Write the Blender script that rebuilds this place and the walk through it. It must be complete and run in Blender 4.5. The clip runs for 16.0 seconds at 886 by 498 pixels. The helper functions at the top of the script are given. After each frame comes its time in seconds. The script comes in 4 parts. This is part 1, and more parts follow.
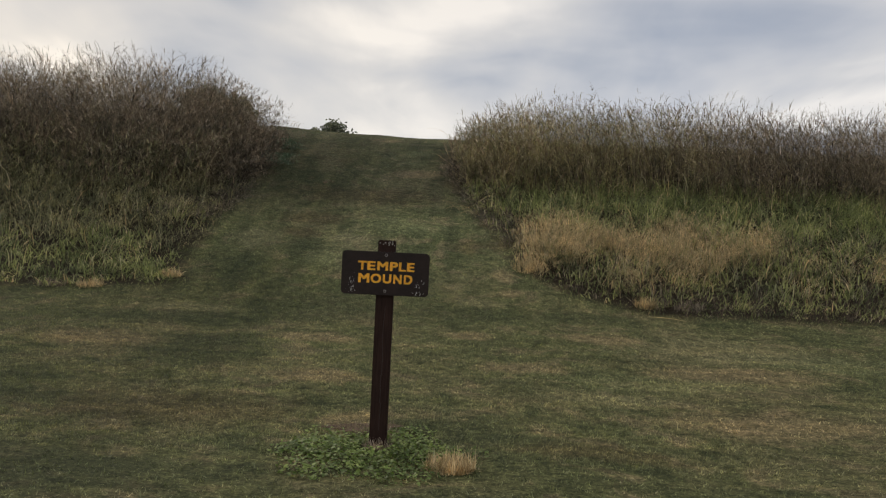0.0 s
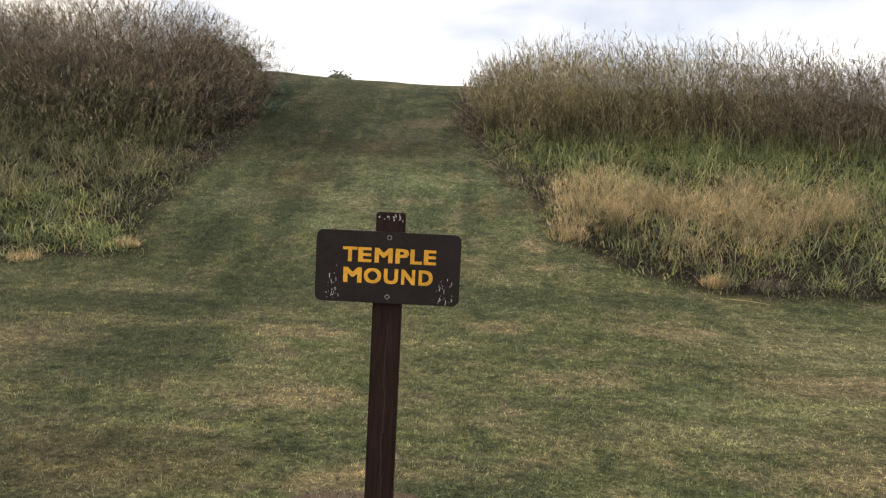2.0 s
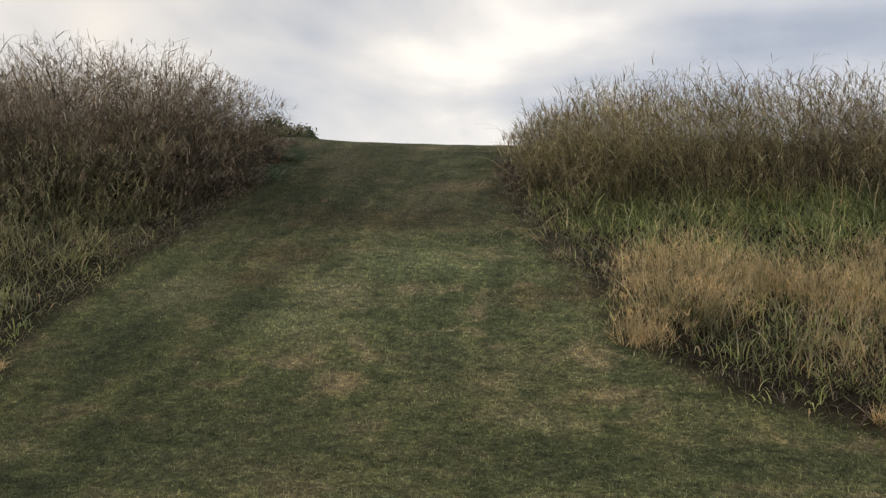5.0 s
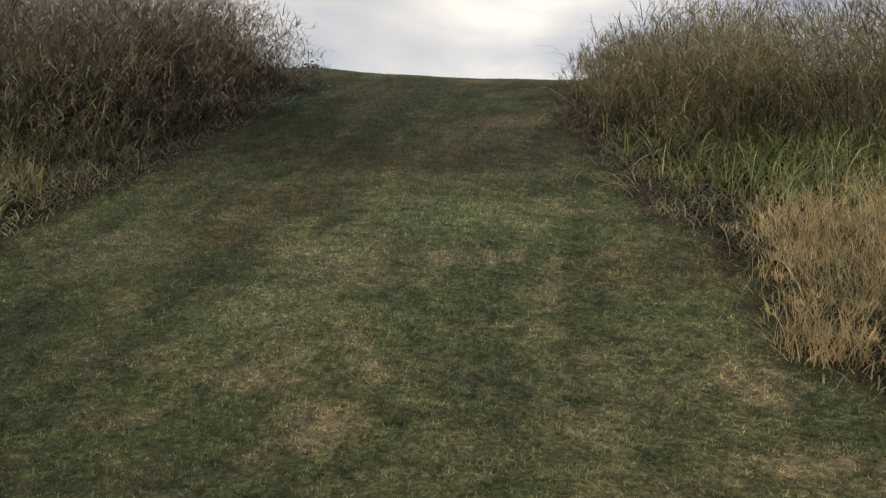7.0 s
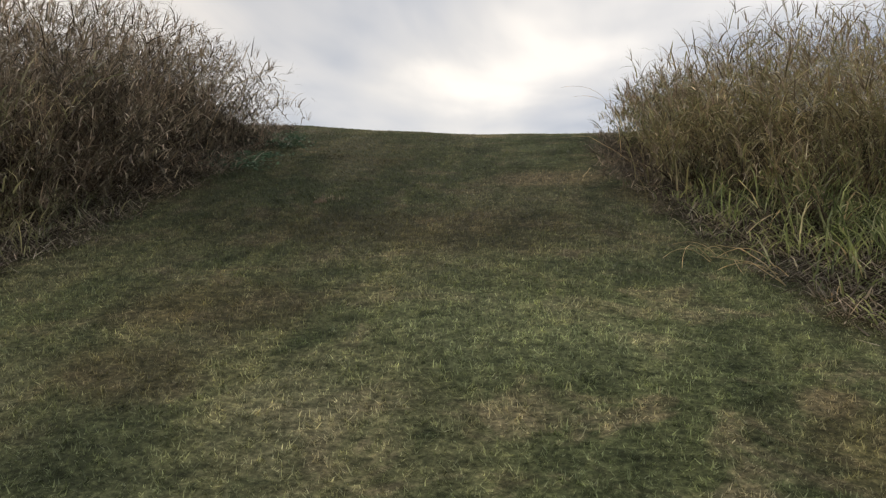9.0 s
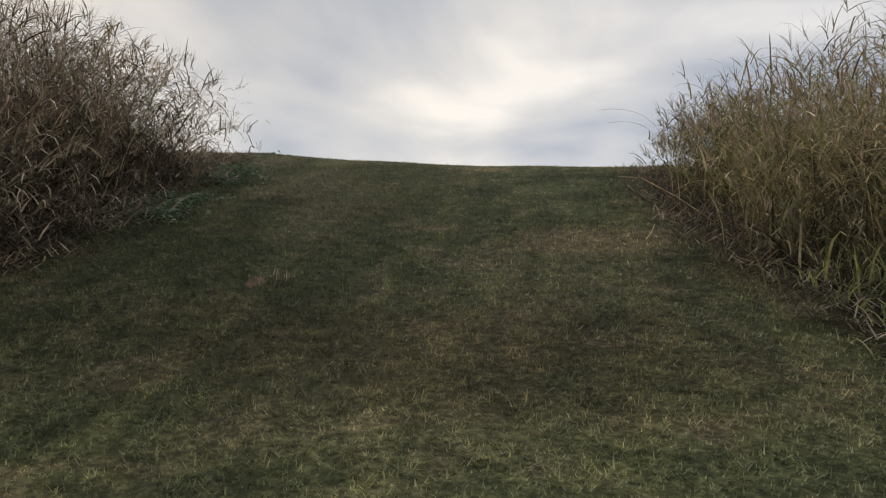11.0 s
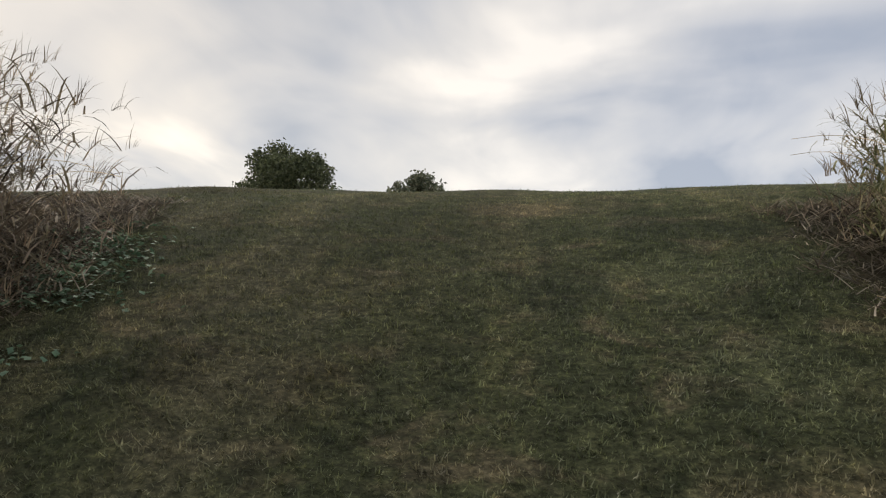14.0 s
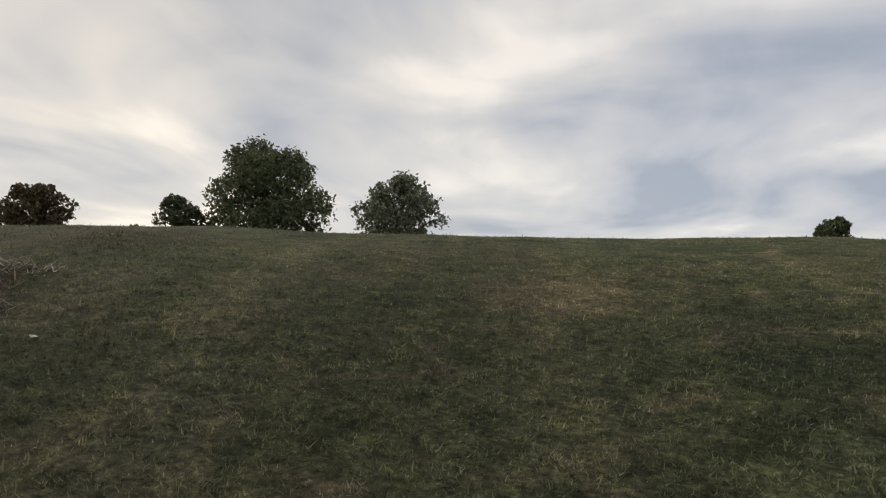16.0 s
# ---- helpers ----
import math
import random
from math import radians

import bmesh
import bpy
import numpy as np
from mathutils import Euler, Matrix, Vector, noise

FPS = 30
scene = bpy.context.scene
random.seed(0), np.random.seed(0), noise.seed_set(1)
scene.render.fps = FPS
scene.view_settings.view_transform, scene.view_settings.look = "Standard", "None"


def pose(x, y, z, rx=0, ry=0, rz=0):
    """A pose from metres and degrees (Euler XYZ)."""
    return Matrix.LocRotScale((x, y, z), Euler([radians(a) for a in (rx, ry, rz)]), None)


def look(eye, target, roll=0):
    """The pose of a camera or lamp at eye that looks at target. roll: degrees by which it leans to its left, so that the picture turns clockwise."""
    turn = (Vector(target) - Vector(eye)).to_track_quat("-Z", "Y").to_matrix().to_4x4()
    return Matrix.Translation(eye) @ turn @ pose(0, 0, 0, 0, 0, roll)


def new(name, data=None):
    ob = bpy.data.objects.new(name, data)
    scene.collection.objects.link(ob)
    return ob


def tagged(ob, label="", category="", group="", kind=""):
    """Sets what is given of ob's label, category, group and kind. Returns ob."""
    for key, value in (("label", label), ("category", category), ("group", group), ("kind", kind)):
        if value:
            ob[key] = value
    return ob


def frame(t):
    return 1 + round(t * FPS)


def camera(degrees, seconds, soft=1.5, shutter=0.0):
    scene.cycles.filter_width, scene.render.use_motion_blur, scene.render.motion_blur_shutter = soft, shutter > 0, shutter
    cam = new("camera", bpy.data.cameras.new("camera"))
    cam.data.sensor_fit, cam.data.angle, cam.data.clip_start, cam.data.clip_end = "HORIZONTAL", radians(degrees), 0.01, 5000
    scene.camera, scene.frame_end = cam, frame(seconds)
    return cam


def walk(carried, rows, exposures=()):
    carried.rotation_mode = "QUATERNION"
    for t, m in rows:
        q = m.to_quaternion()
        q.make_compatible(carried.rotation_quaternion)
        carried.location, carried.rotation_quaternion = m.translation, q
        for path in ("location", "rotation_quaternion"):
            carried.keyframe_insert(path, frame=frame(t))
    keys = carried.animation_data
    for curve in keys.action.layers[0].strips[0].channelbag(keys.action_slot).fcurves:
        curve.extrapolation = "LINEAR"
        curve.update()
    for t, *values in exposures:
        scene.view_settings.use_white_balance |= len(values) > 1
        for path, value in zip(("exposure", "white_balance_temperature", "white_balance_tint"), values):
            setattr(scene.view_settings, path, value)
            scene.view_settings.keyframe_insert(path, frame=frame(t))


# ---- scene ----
cam = camera(60.0, 16.0, 1.2)
PATH = [
    (0.0, pose(0.000, 0.000, 1.450, 89.75, -2.80, 0.00)),
    (0.5, pose(-0.105, 0.632, 1.438, 88.15, -2.90, 0.80)),
    (1.0, pose(-0.117, 1.182, 1.450, 85.70, -2.10, 0.90)),
    (1.5, pose(-0.117, 1.661, 1.497, 85.60, -2.40, 1.00)),
    (2.0, pose(-0.152, 2.211, 1.532, 86.40, -2.80, 0.50)),
    (2.5, pose(-0.058, 2.761, 1.520, 85.90, -2.40, 1.60)),
    (3.0, pose(0.070, 3.323, 1.567, 87.70, -1.90, 2.60)),
    (3.5, pose(0.183, 3.912, 1.617, 90.10, -0.95, 2.25)),
    (4.0, pose(0.386, 4.375, 1.658, 91.75, -0.85, 3.45)),
    (6.5, pose(0.152, 7.500, 1.719, 89.80, -2.20, 8.10)),
    (7.0, pose(0.000, 8.120, 1.731, 88.10, -2.30, 8.70)),
    (7.5, pose(-0.187, 8.775, 1.754, 90.00, -0.90, 8.10)),
    (8.0, pose(-0.363, 9.418, 1.801, 90.60, -0.70, 9.80)),
    (8.5, pose(-0.550, 10.027, 1.883, 92.50, -1.40, 8.40)),
    (9.0, pose(-0.690, 10.577, 1.953, 93.20, -1.20, 7.70)),
    (9.5, pose(-0.831, 11.209, 1.976, 94.10, -1.40, 7.00)),
    (10.3, pose(-1.010, 12.120, 2.270, 94.50, -1.45, 6.50)),
    (11.2, pose(-1.215, 13.150, 2.670, 94.90, -1.50, 6.00)),
    (12.0, pose(-1.400, 14.100, 3.020, 95.01, -1.56, 5.56)),
    (12.5, pose(-1.508, 14.676, 3.251, 93.50, -0.85, 5.40)),
    (13.0, pose(-1.606, 15.245, 3.464, 93.00, 0.51, 6.88)),
    (13.5, pose(-1.686, 15.784, 3.679, 93.99, 0.70, 7.80)),
    (14.0, pose(-1.673, 16.317, 3.806, 93.09, 0.56, 7.32)),
    (14.5, pose(-1.748, 16.842, 3.934, 92.30, -0.24, 6.59)),
    (15.0, pose(-1.848, 17.340, 4.099, 93.30, 0.29, 5.19)),
    (15.5, pose(-1.929, 17.877, 4.288, 92.80, 0.54, 5.39)),
    (16.0, pose(-2.030, 18.390, 4.511, 93.00, -0.81, 5.84)),
]
walk(cam, PATH, [(0.0, 0.02), (0.8, 0.42), (1.5, 0.82), (2.2, 0.82), (2.5, 0.5), (2.8, 0.6), (3.5, 0.74), (4.0, 0.6), (6.3, 0.05), (7.0, 0.2), (7.3, 0.45), (8.5, 0.45), (9.5, 0.1), (12.0, 0.12), (13.5, 0.2), (16.0, 0.0)])

# ---- light ----
SUN_EL, SUN_AZ = 30.0, 40.0     # degrees; azimuth to the left of straight ahead
world = bpy.data.worlds.new("sky")
scene.world = world
world.use_nodes = True


def wire(nt, kind, **values):
    node = nt.nodes.new(kind)
    for key, value in values.items():
        node.inputs[key].default_value = value
    return node


def ramp(nt, fac, stops):
    node = nt.nodes.new("ShaderNodeValToRGB")
    el = node.color_ramp.elements
    while len(el) < len(stops):
        el.new(0.5)
    for e, (p, c) in zip(el, stops):
        e.position, e.color = p, (*c, 1)
    nt.links.new(fac, node.inputs[0])
    return node.outputs[0]


def mix(nt, fac, a, b, mode="MIX"):
    node = nt.nodes.new("ShaderNodeMix")
    node.data_type, node.blend_type = "RGBA", mode
    for k, v in ((0, fac), (6, a), (7, b)):
        if isinstance(v, (int, float)):
            node.inputs[k].default_value = v
        elif isinstance(v, tuple):
            node.inputs[k].default_value = (*v, 1)
        else:
            nt.links.new(v, node.inputs[k])
    return node.outputs[2]


def noise_at(nt, vec, scale, detail=4.0, rough=0.55, distort=0.0):
    node = wire(nt, "ShaderNodeTexNoise", Scale=scale, Detail=detail, Roughness=rough, Distortion=distort)
    nt.links.new(vec, node.inputs["Vector"])
    return node.outputs[0]


def stretched(nt, vec, scale=(1, 1, 1), turn=(0, 0, 0), shift=(0, 0, 0)):
    node = nt.nodes.new("ShaderNodeMapping")
    node.inputs["Scale"].default_value, node.inputs["Location"].default_value = scale, shift
    node.inputs["Rotation"].default_value = [radians(a) for a in turn]
    nt.links.new(vec, node.inputs["Vector"])
    return node.outputs[0]


def build_sky():
    nt = world.node_tree
    nt.nodes.clear()
    out = nt.nodes.new("ShaderNodeOutputWorld")
    back = nt.nodes.new("ShaderNodeBackground")
    sky = nt.nodes.new("ShaderNodeTexSky")
    sky.sky_type, sky.sun_disc = "NISHITA", False
    sky.sun_elevation, sky.sun_rotation = radians(SUN_EL), radians(-SUN_AZ)
    tc = nt.nodes.new("ShaderNodeTexCoord").outputs["Generated"]
    # cloud deck: the direction laid onto a flat layer overhead
    sep = nt.nodes.new("ShaderNodeSeparateXYZ")
    nt.links.new(tc, sep.inputs[0])
    up = wire(nt, "ShaderNodeMath")
    up.operation = "MAXIMUM"
    nt.links.new(sep.outputs[2], up.inputs[0])
    up.inputs[1].default_value = 0.0
    add = nt.nodes.new("ShaderNodeMath")
    add.operation = "ADD"
    nt.links.new(up.outputs[0], add.inputs[0])
    add.inputs[1].default_value = 0.11
    div = nt.nodes.new("ShaderNodeVectorMath")
    div.operation = "DIVIDE"
    comb = nt.nodes.new("ShaderNodeCombineXYZ")
    for k in range(3):
        nt.links.new(add.outputs[0], comb.inputs[k])
    nt.links.new(tc, div.inputs[0])
    nt.links.new(comb.outputs[0], div.inputs[1])
    deck = div.outputs[0]
    big = noise_at(nt, stretched(nt, deck, (1.0, 0.7, 0), (0, 0, -10), (5.3, 1.7, 0)), 0.85, 4, 0.45, 0.7)
    fine = noise_at(nt, stretched(nt, deck, (1.0, 0.35, 0), (0, 0, -6)), 2.8, 5, 0.55, 0.4)
    both = mix(nt, 0.16, big, fine)
    cloud = ramp(nt, both, [(0.35, (0.37, 0.405, 0.48)), (0.44, (0.51, 0.525, 0.57)), (0.53, (0.63, 0.625, 0.635)), (0.64, (0.89, 0.85, 0.81))])
    # glow of the veiled sun
    dot = nt.nodes.new("ShaderNodeVectorMath")
    dot.operation = "DOT_PRODUCT"
    nt.links.new(tc, dot.inputs[0])
    az, el = radians(SUN_AZ), radians(SUN_EL)
    dot.inputs[1].default_value = (-math.sin(az) * math.cos(el), math.cos(az) * math.cos(el), math.sin(el))
    glow = ramp(nt, dot.outputs["Value"], [(0.6, (1, 1, 1)), (0.9, (1.07, 1.03, 0.96)), (1.0, (1.35, 1.22, 1.02))])
    cloud = mix(nt, 1.0, cloud, glow, "MULTIPLY")
    # paler towards the horizon
    cloud = mix(nt, 1.0, cloud, ramp(nt, up.outputs[0], [(0.0, (1.17, 1.16, 1.14)), (0.3, (1.0, 1.0, 1.0))]), "MULTIPLY")
    dim = mix(nt, 1.0, sky.outputs[0], (0.11, 0.11, 0.11), "MULTIPLY")
    nt.links.new(mix(nt, 0.93, dim, cloud), back.inputs[0])
    back.inputs[1].default_value = 1.0
    nt.links.new(back.outputs[0], out.inputs[0])


build_sky()
sun = new("sun", bpy.data.lights.new("sun", "SUN"))
sun.data.energy, sun.data.angle, sun.data.color = 1.3, radians(30), (1.0, 0.9, 0.78)
sun_dir = Vector((-math.sin(radians(SUN_AZ)) * math.cos(radians(SUN_EL)), math.cos(radians(SUN_AZ)) * math.cos(radians(SUN_EL)), math.sin(radians(SUN_EL))))
sun.matrix_world = look(sun_dir * 50, (0, 0, 0))

# ---- shape of the land ----
KNOT_Y = [-400, 0, 3.5, 6.0, 8, 10, 11.3, 13, 15, 17, 18.5, 20, 22, 24, 26, 28, 35, 48, 62, 75, 2000]
KNOT_Z = [0, 0, -0.03, -0.03, 0.18, 0.42, 0.7, 1.3, 2.0, 2.66, 3.16, 3.66, 4.27, 4.77, 5.05, 5.15, 5.22, 5.18, 0.5, 0, 0]
FINE_Y = np.arange(-20, 90, 0.05)
FINE_Z = np.convolve(np.pad(np.interp(FINE_Y, KNOT_Y, KNOT_Z), 20, mode="edge"), np.ones(41) / 41, "valid")


def height(x, y):
    """Height of the mown ground; works on arrays."""
    x, y = np.asarray(x, float), np.asarray(y, float)
    side = np.clip((75 - np.abs(x)) / 15, 0, 1)
    bumps = 0.018 * np.sin(1.7 * x + 0.6 * y) * np.sin(0.9 * y - 0.5 * x) + 0.012 * np.sin(3.1 * x - 1.3) * np.sin(2.7 * y)
    bank = np.clip((-1.6 - x) / 3.6, 0, 1) * np.clip((y - 15) / 4, 0, 1) * np.clip((28.5 - y) / 5, 0, 1)
    return np.interp(y, FINE_Y, FINE_Z) * side * side * (3 - 2 * side) + bumps + 0.17 * bank * bank * (3 - 2 * bank)


def left_edge(y):
    """Where the mown strip ends on its left side."""
    return np.interp(y, [10.9, 12, 14, 16, 18.5, 21, 22.6, 24], [-3.85, -4.0, -4.2, -4.2, -4.15, -4.5, -5.0, -7.5]) + 0.07 * np.sin(2.9 * y) + 0.05 * np.sin(7.3 * y) + 0.04 * np.sin(17.3 * y)


def right_edge(y):
    return np.interp(y, [10.5, 10.95, 11.2, 12, 12.4, 13, 13.8, 14.5, 15.5, 16.6, 17.6, 19.5, 20.4, 22.4, 23.4],
                     [4.5, 2.9, 2.1, 1.55, 1.3, 1.22, 1.1, 0.9, 0.6, 0.44, 0.2, -0.05, 0.0, 0.2, 1.6]) + 0.06 * np.sin(3.3 * y) + 0.05 * np.sin(8.1 * y) + 0.04 * np.sin(19.7 * y)


def front_left(x):
    return np.interp(x, [-20, -6.2, -5, -3.8], [10.4, 10.75, 10.95, 11.1])


def front_right(x):
    return np.interp(x, [1.5, 3.3, 6.3, 20], [11.7, 10.75, 10.85, 11.0])


def unmown(x, y):
    """Distance past the mown edge into the rough growth (negative on the lawn)."""
    x, y = np.asarray(x, float), np.asarray(y, float)
    left = np.minimum(np.minimum(left_edge(y) - x, y - front_left(x)), 24 - y)
    right = np.minimum(np.minimum(x - right_edge(y), y - front_right(x)), 23.6 - y)
    return np.maximum(left, right)


# ---- materials ----
def material(name, rough=0.8, spec=0.3):
    m = bpy.data.materials.new(name)
    m.use_nodes = True
    bsdf = m.node_tree.nodes["Principled BSDF"]
    bsdf.inputs["Roughness"].default_value = rough
    bsdf.inputs["Specular IOR Level"].default_value = spec
    return m, m.node_tree, bsdf


# patches in the turf: x, y, half length, half width
TAN = [(-3.9, 8.57, 0.9, 0.38), (-1.5, 9.0, 0.65, 0.24), (-1.15, 7.45, 0.66, 0.26), (2.0, 9.55, 0.6, 0.38), (0.9, 8.1, 0.6, 0.26), (0.38, 9.42, 0.35, 0.2),
       (-1.46, 11.8, 0.26, 0.15), (-0.98, 11.5, 0.22, 0.28), (-0.63, 18.35, 0.75, 0.5),
       (0.99, 12.18, 0.25, 0.28), (1.06, 11.47, 0.24, 0.22), (-1.85, 22.9, 0.6, 0.5), (3.2, 8.2, 1.2, 0.4), (2.9, 6.6, 1.3, 0.5), (-0.69, 6.2, 0.35, 0.25)]
PALE = [(3.5, 9.3, 1.5, 0.8), (-3.28, 13.4, 0.5, 0.6), (-1.7, 13.5, 0.42, 0.45), (-2.85, 18.9, 0.3, 1.2), (-3.3, 20.85, 0.32, 1.0), (-3.6, 23.0, 0.28, 1.5),
        (-4.38, 22.3, 0.36, 0.9), (1.6, 7.2, 0.9, 0.3), (-3.3, 10.2, 0.8, 0.25), (0.6, 11.0, 0.5, 0.2)]
BROWN = [(0.42, 13.46, 0.4, 0.42), (0.96, 13.65, 0.35, 0.5), (-2.2, 6.3, 1.4, 0.55), (-1.6, 16.3, 2.0, 0.8), (-2.5, 14.6, 0.8, 0.5), (-2.55, 13.8, 0.45, 0.4), (-5.2, 23.9, 1.2, 0.9), (-2.9, 19.3, 0.6, 0.35), (1.2, 5.6, 0.8, 0.3), (0.1, 17.6, 0.4, 0.5)]
FRESH = [(-0.7, 14.4, 0.95, 0.6), (-0.78, 19.4, 0.4, 0.45), (-0.9, 20.75, 0.5, 0.5), (2.2, 7.8, 1.3, 0.4), (4.5, 8.9, 1.5, 0.5), (-1.8, 12.6, 0.6, 0.4)]
LUSH = [(-1.62, 10.5, 1.0, 1.0), (1.8, 10.55, 1.2, 0.3), (0.5, 10.45, 1.1, 0.5), (0.2, 5.93, 0.7, 0.7), (-2.6, 8.32, 0.8, 0.8), (-0.3, 12.0, 0.34, 0.55), (-1.1, 16.0, 0.7, 0.4), (-1.66, 20.5, 0.42, 0.5),
        (-3.2, 9.7, 1.3, 0.45), (-4.6, 6.6, 1.5, 0.6), (-2.7, 4.7, 1.7, 0.7), (-0.3, 21.9, 1.2, 0.4), (-0.2, 15.3, 0.6, 0.3), (-3.2, 11.9, 0.6, 0.8), (-2.4, 13.1, 0.6, 0.55)]


def spots(nt, flat, ragged, places):
    """A soft ragged mask over elliptical patches of the turf."""
    total = None
    for x, y, rx, ry in places:
        v = stretched(nt, flat, (1 / rx, 1 / ry, 0), shift=(-x / rx, -y / ry, 0))
        ln = nt.nodes.new("ShaderNodeVectorMath")
        ln.operation = "LENGTH"
        nt.links.new(v, ln.inputs[0])
        if total is None:
            total = ln.outputs["Value"]
        else:
            low = nt.nodes.new("ShaderNodeMath")
            low.operation = "MINIMUM"
            nt.links.new(total, low.inputs[0])
            nt.links.new(ln.outputs["Value"], low.inputs[1])
            total = low.outputs[0]
    ad = nt.nodes.new("ShaderNodeMath")
    ad.operation = "MULTIPLY_ADD"
    nt.links.new(ragged, ad.inputs[0])
    ad.inputs[1].default_value = 1.6
    nt.links.new(total, ad.inputs[2])
    return smooth_step(nt, ad.outputs[0], 1.95, 1.15)


def smooth_step(nt, value, low, high):
    node = nt.nodes.new("ShaderNodeMapRange")
    node.interpolation_type = "SMOOTHSTEP"
    nt.links.new(value, node.inputs["Value"])
    node.inputs["From Min"].default_value, node.inputs["From Max"].default_value = low, high
    return node.outputs[0]


def thin(nt, bsdf, colour, share):
    """Lets light through a thin leaf."""
    tr = nt.nodes.new("ShaderNodeBsdfTranslucent")
    nt.links.new(colour, tr.inputs[0])
    both = nt.nodes.new("ShaderNodeMixShader")
    both.inputs[0].default_value = share
    nt.links.new(bsdf.outputs[0], both.inputs[1])
    nt.links.new(tr.outputs[0], both.inputs[2])
    nt.links.new(both.outputs[0], nt.nodes["Material Output"].inputs["Surface"])


def lawn_colours(nt):
    """Mown turf: green, tired and straw patches, by place."""
    pos = nt.nodes.new("ShaderNodeNewGeometry").outputs["Position"]
    flat = stretched(nt, pos, (1, 1, 0))
    wide = noise_at(nt, stretched(nt, flat, (1, 0.8, 1)), 0.5, 3, 0.6, 0.4)
    mid = noise_at(nt, stretched(nt, flat, (1.0, 1.2, 1), shift=(7, 3, 0)), 2.1, 5, 0.65, 0.6)
    ragged = noise_at(nt, flat, 3.2, 4, 0.7)
    c = ramp(nt, wide, [(0.34, (0.126, 0.147, 0.078)), (0.48, (0.162, 0.178, 0.097)), (0.62, (0.205, 0.203, 0.12))])
    c = mix(nt, scaled(nt, smooth_step(nt, mid, 0.50, 0.66), 0.85), c, (0.262, 0.23, 0.155))
    c = mix(nt, smooth_step(nt, mid, 0.47, 0.34), c, (0.100, 0.118, 0.064))
    for places, share, tint in ((LUSH, 0.7, (0.096, 0.115, 0.066)), (BROWN, 0.5, (0.125, 0.098, 0.06)), (FRESH, 0.55, (0.225, 0.25, 0.145)), (PALE, 0.6, (0.30, 0.285, 0.185)), (TAN, 0.66, (0.355, 0.29, 0.195))):
        c = mix(nt, scaled(nt, spots(nt, flat, ragged, places), share), c, tint)
    # mowing streaks: across the flat, up and down on the mound
    sep = nt.nodes.new("ShaderNodeSeparateXYZ")
    nt.links.new(pos, sep.inputs[0])
    up = smooth_step(nt, sep.outputs[1], 9.0, 11.5)
    across = noise_at(nt, stretched(nt, flat, (0.35, 2.4, 1)), 1.5, 4, 0.6, 0.5)
    along = noise_at(nt, stretched(nt, flat, (2.0, 0.28, 1), (0, 0, 5)), 1.5, 4, 0.6, 0.5)
    streak = mix(nt, up, across, along)
    c = mix(nt, 1.0, c, ramp(nt, streak, [(0.32, (0.76, 0.79, 0.79)), (0.5, (1.0, 1.0, 1.0)), (0.66, (1.24, 1.20, 1.14))]), "MULTIPLY")
    # lightness by y: turf tone, plus light and exposure put into the colour
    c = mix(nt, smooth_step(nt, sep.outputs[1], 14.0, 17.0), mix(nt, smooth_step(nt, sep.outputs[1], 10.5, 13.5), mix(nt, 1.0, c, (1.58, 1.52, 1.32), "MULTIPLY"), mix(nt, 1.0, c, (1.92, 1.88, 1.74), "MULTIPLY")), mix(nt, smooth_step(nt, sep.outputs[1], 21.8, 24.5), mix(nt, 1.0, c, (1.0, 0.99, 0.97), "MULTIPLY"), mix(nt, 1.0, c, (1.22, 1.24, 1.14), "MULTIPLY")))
    # left side darkened in the colour to match the dimmer light there
    left_dim = smooth_step(nt, sep.outputs[0], -1.5, -2.5)
    c = mix(nt, scaled(nt, left_dim, 0.75), c, mix(nt, 1.0, c, (0.70, 0.71, 0.70), "MULTIPLY"))
    # speckle at three sizes: shade of gaps between tufts, put into the colour
    tuft = noise_at(nt, stretched(nt, flat, (1.0, 1.15, 1)), 33, 4, 0.72, 0.3)
    c = mix(nt, 1.0, c, ramp(nt, tuft, [(0.36, (0.6, 0.62, 0.6)), (0.5, (1.0, 1.0, 0.98)), (0.64, (1.45, 1.44, 1.4))]), "MULTIPLY")
    lump_shade = noise_at(nt, stretched(nt, flat, (0.9, 1.2, 1), shift=(3, 8, 0)), 6.5, 6, 0.78, 0.3)
    c = mix(nt, 1.0, c, ramp(nt, lump_shade, [(0.36, (0.58, 0.6, 0.58)), (0.5, (1.0, 1.0, 1.0)), (0.64, (1.52, 1.48, 1.42))]), "MULTIPLY")
    clod_shade = noise_at(nt, stretched(nt, flat, (1.0, 1.15, 1), shift=(1, 5, 0)), 19, 5, 0.75, 0.3)
    c = mix(nt, 1.0, c, ramp(nt, clod_shade, [(0.37, (0.62, 0.64, 0.62)), (0.5, (1.0, 1.0, 1.0)), (0.63, (1.42, 1.4, 1.36))]), "MULTIPLY")
    return c, pos


def scaled(nt, value, k):
    node = nt.nodes.new("ShaderNodeMath")
    node.operation = "MULTIPLY"
    nt.links.new(value, node.inputs[0])
    node.inputs[1].default_value = k
    return node.outputs[0]


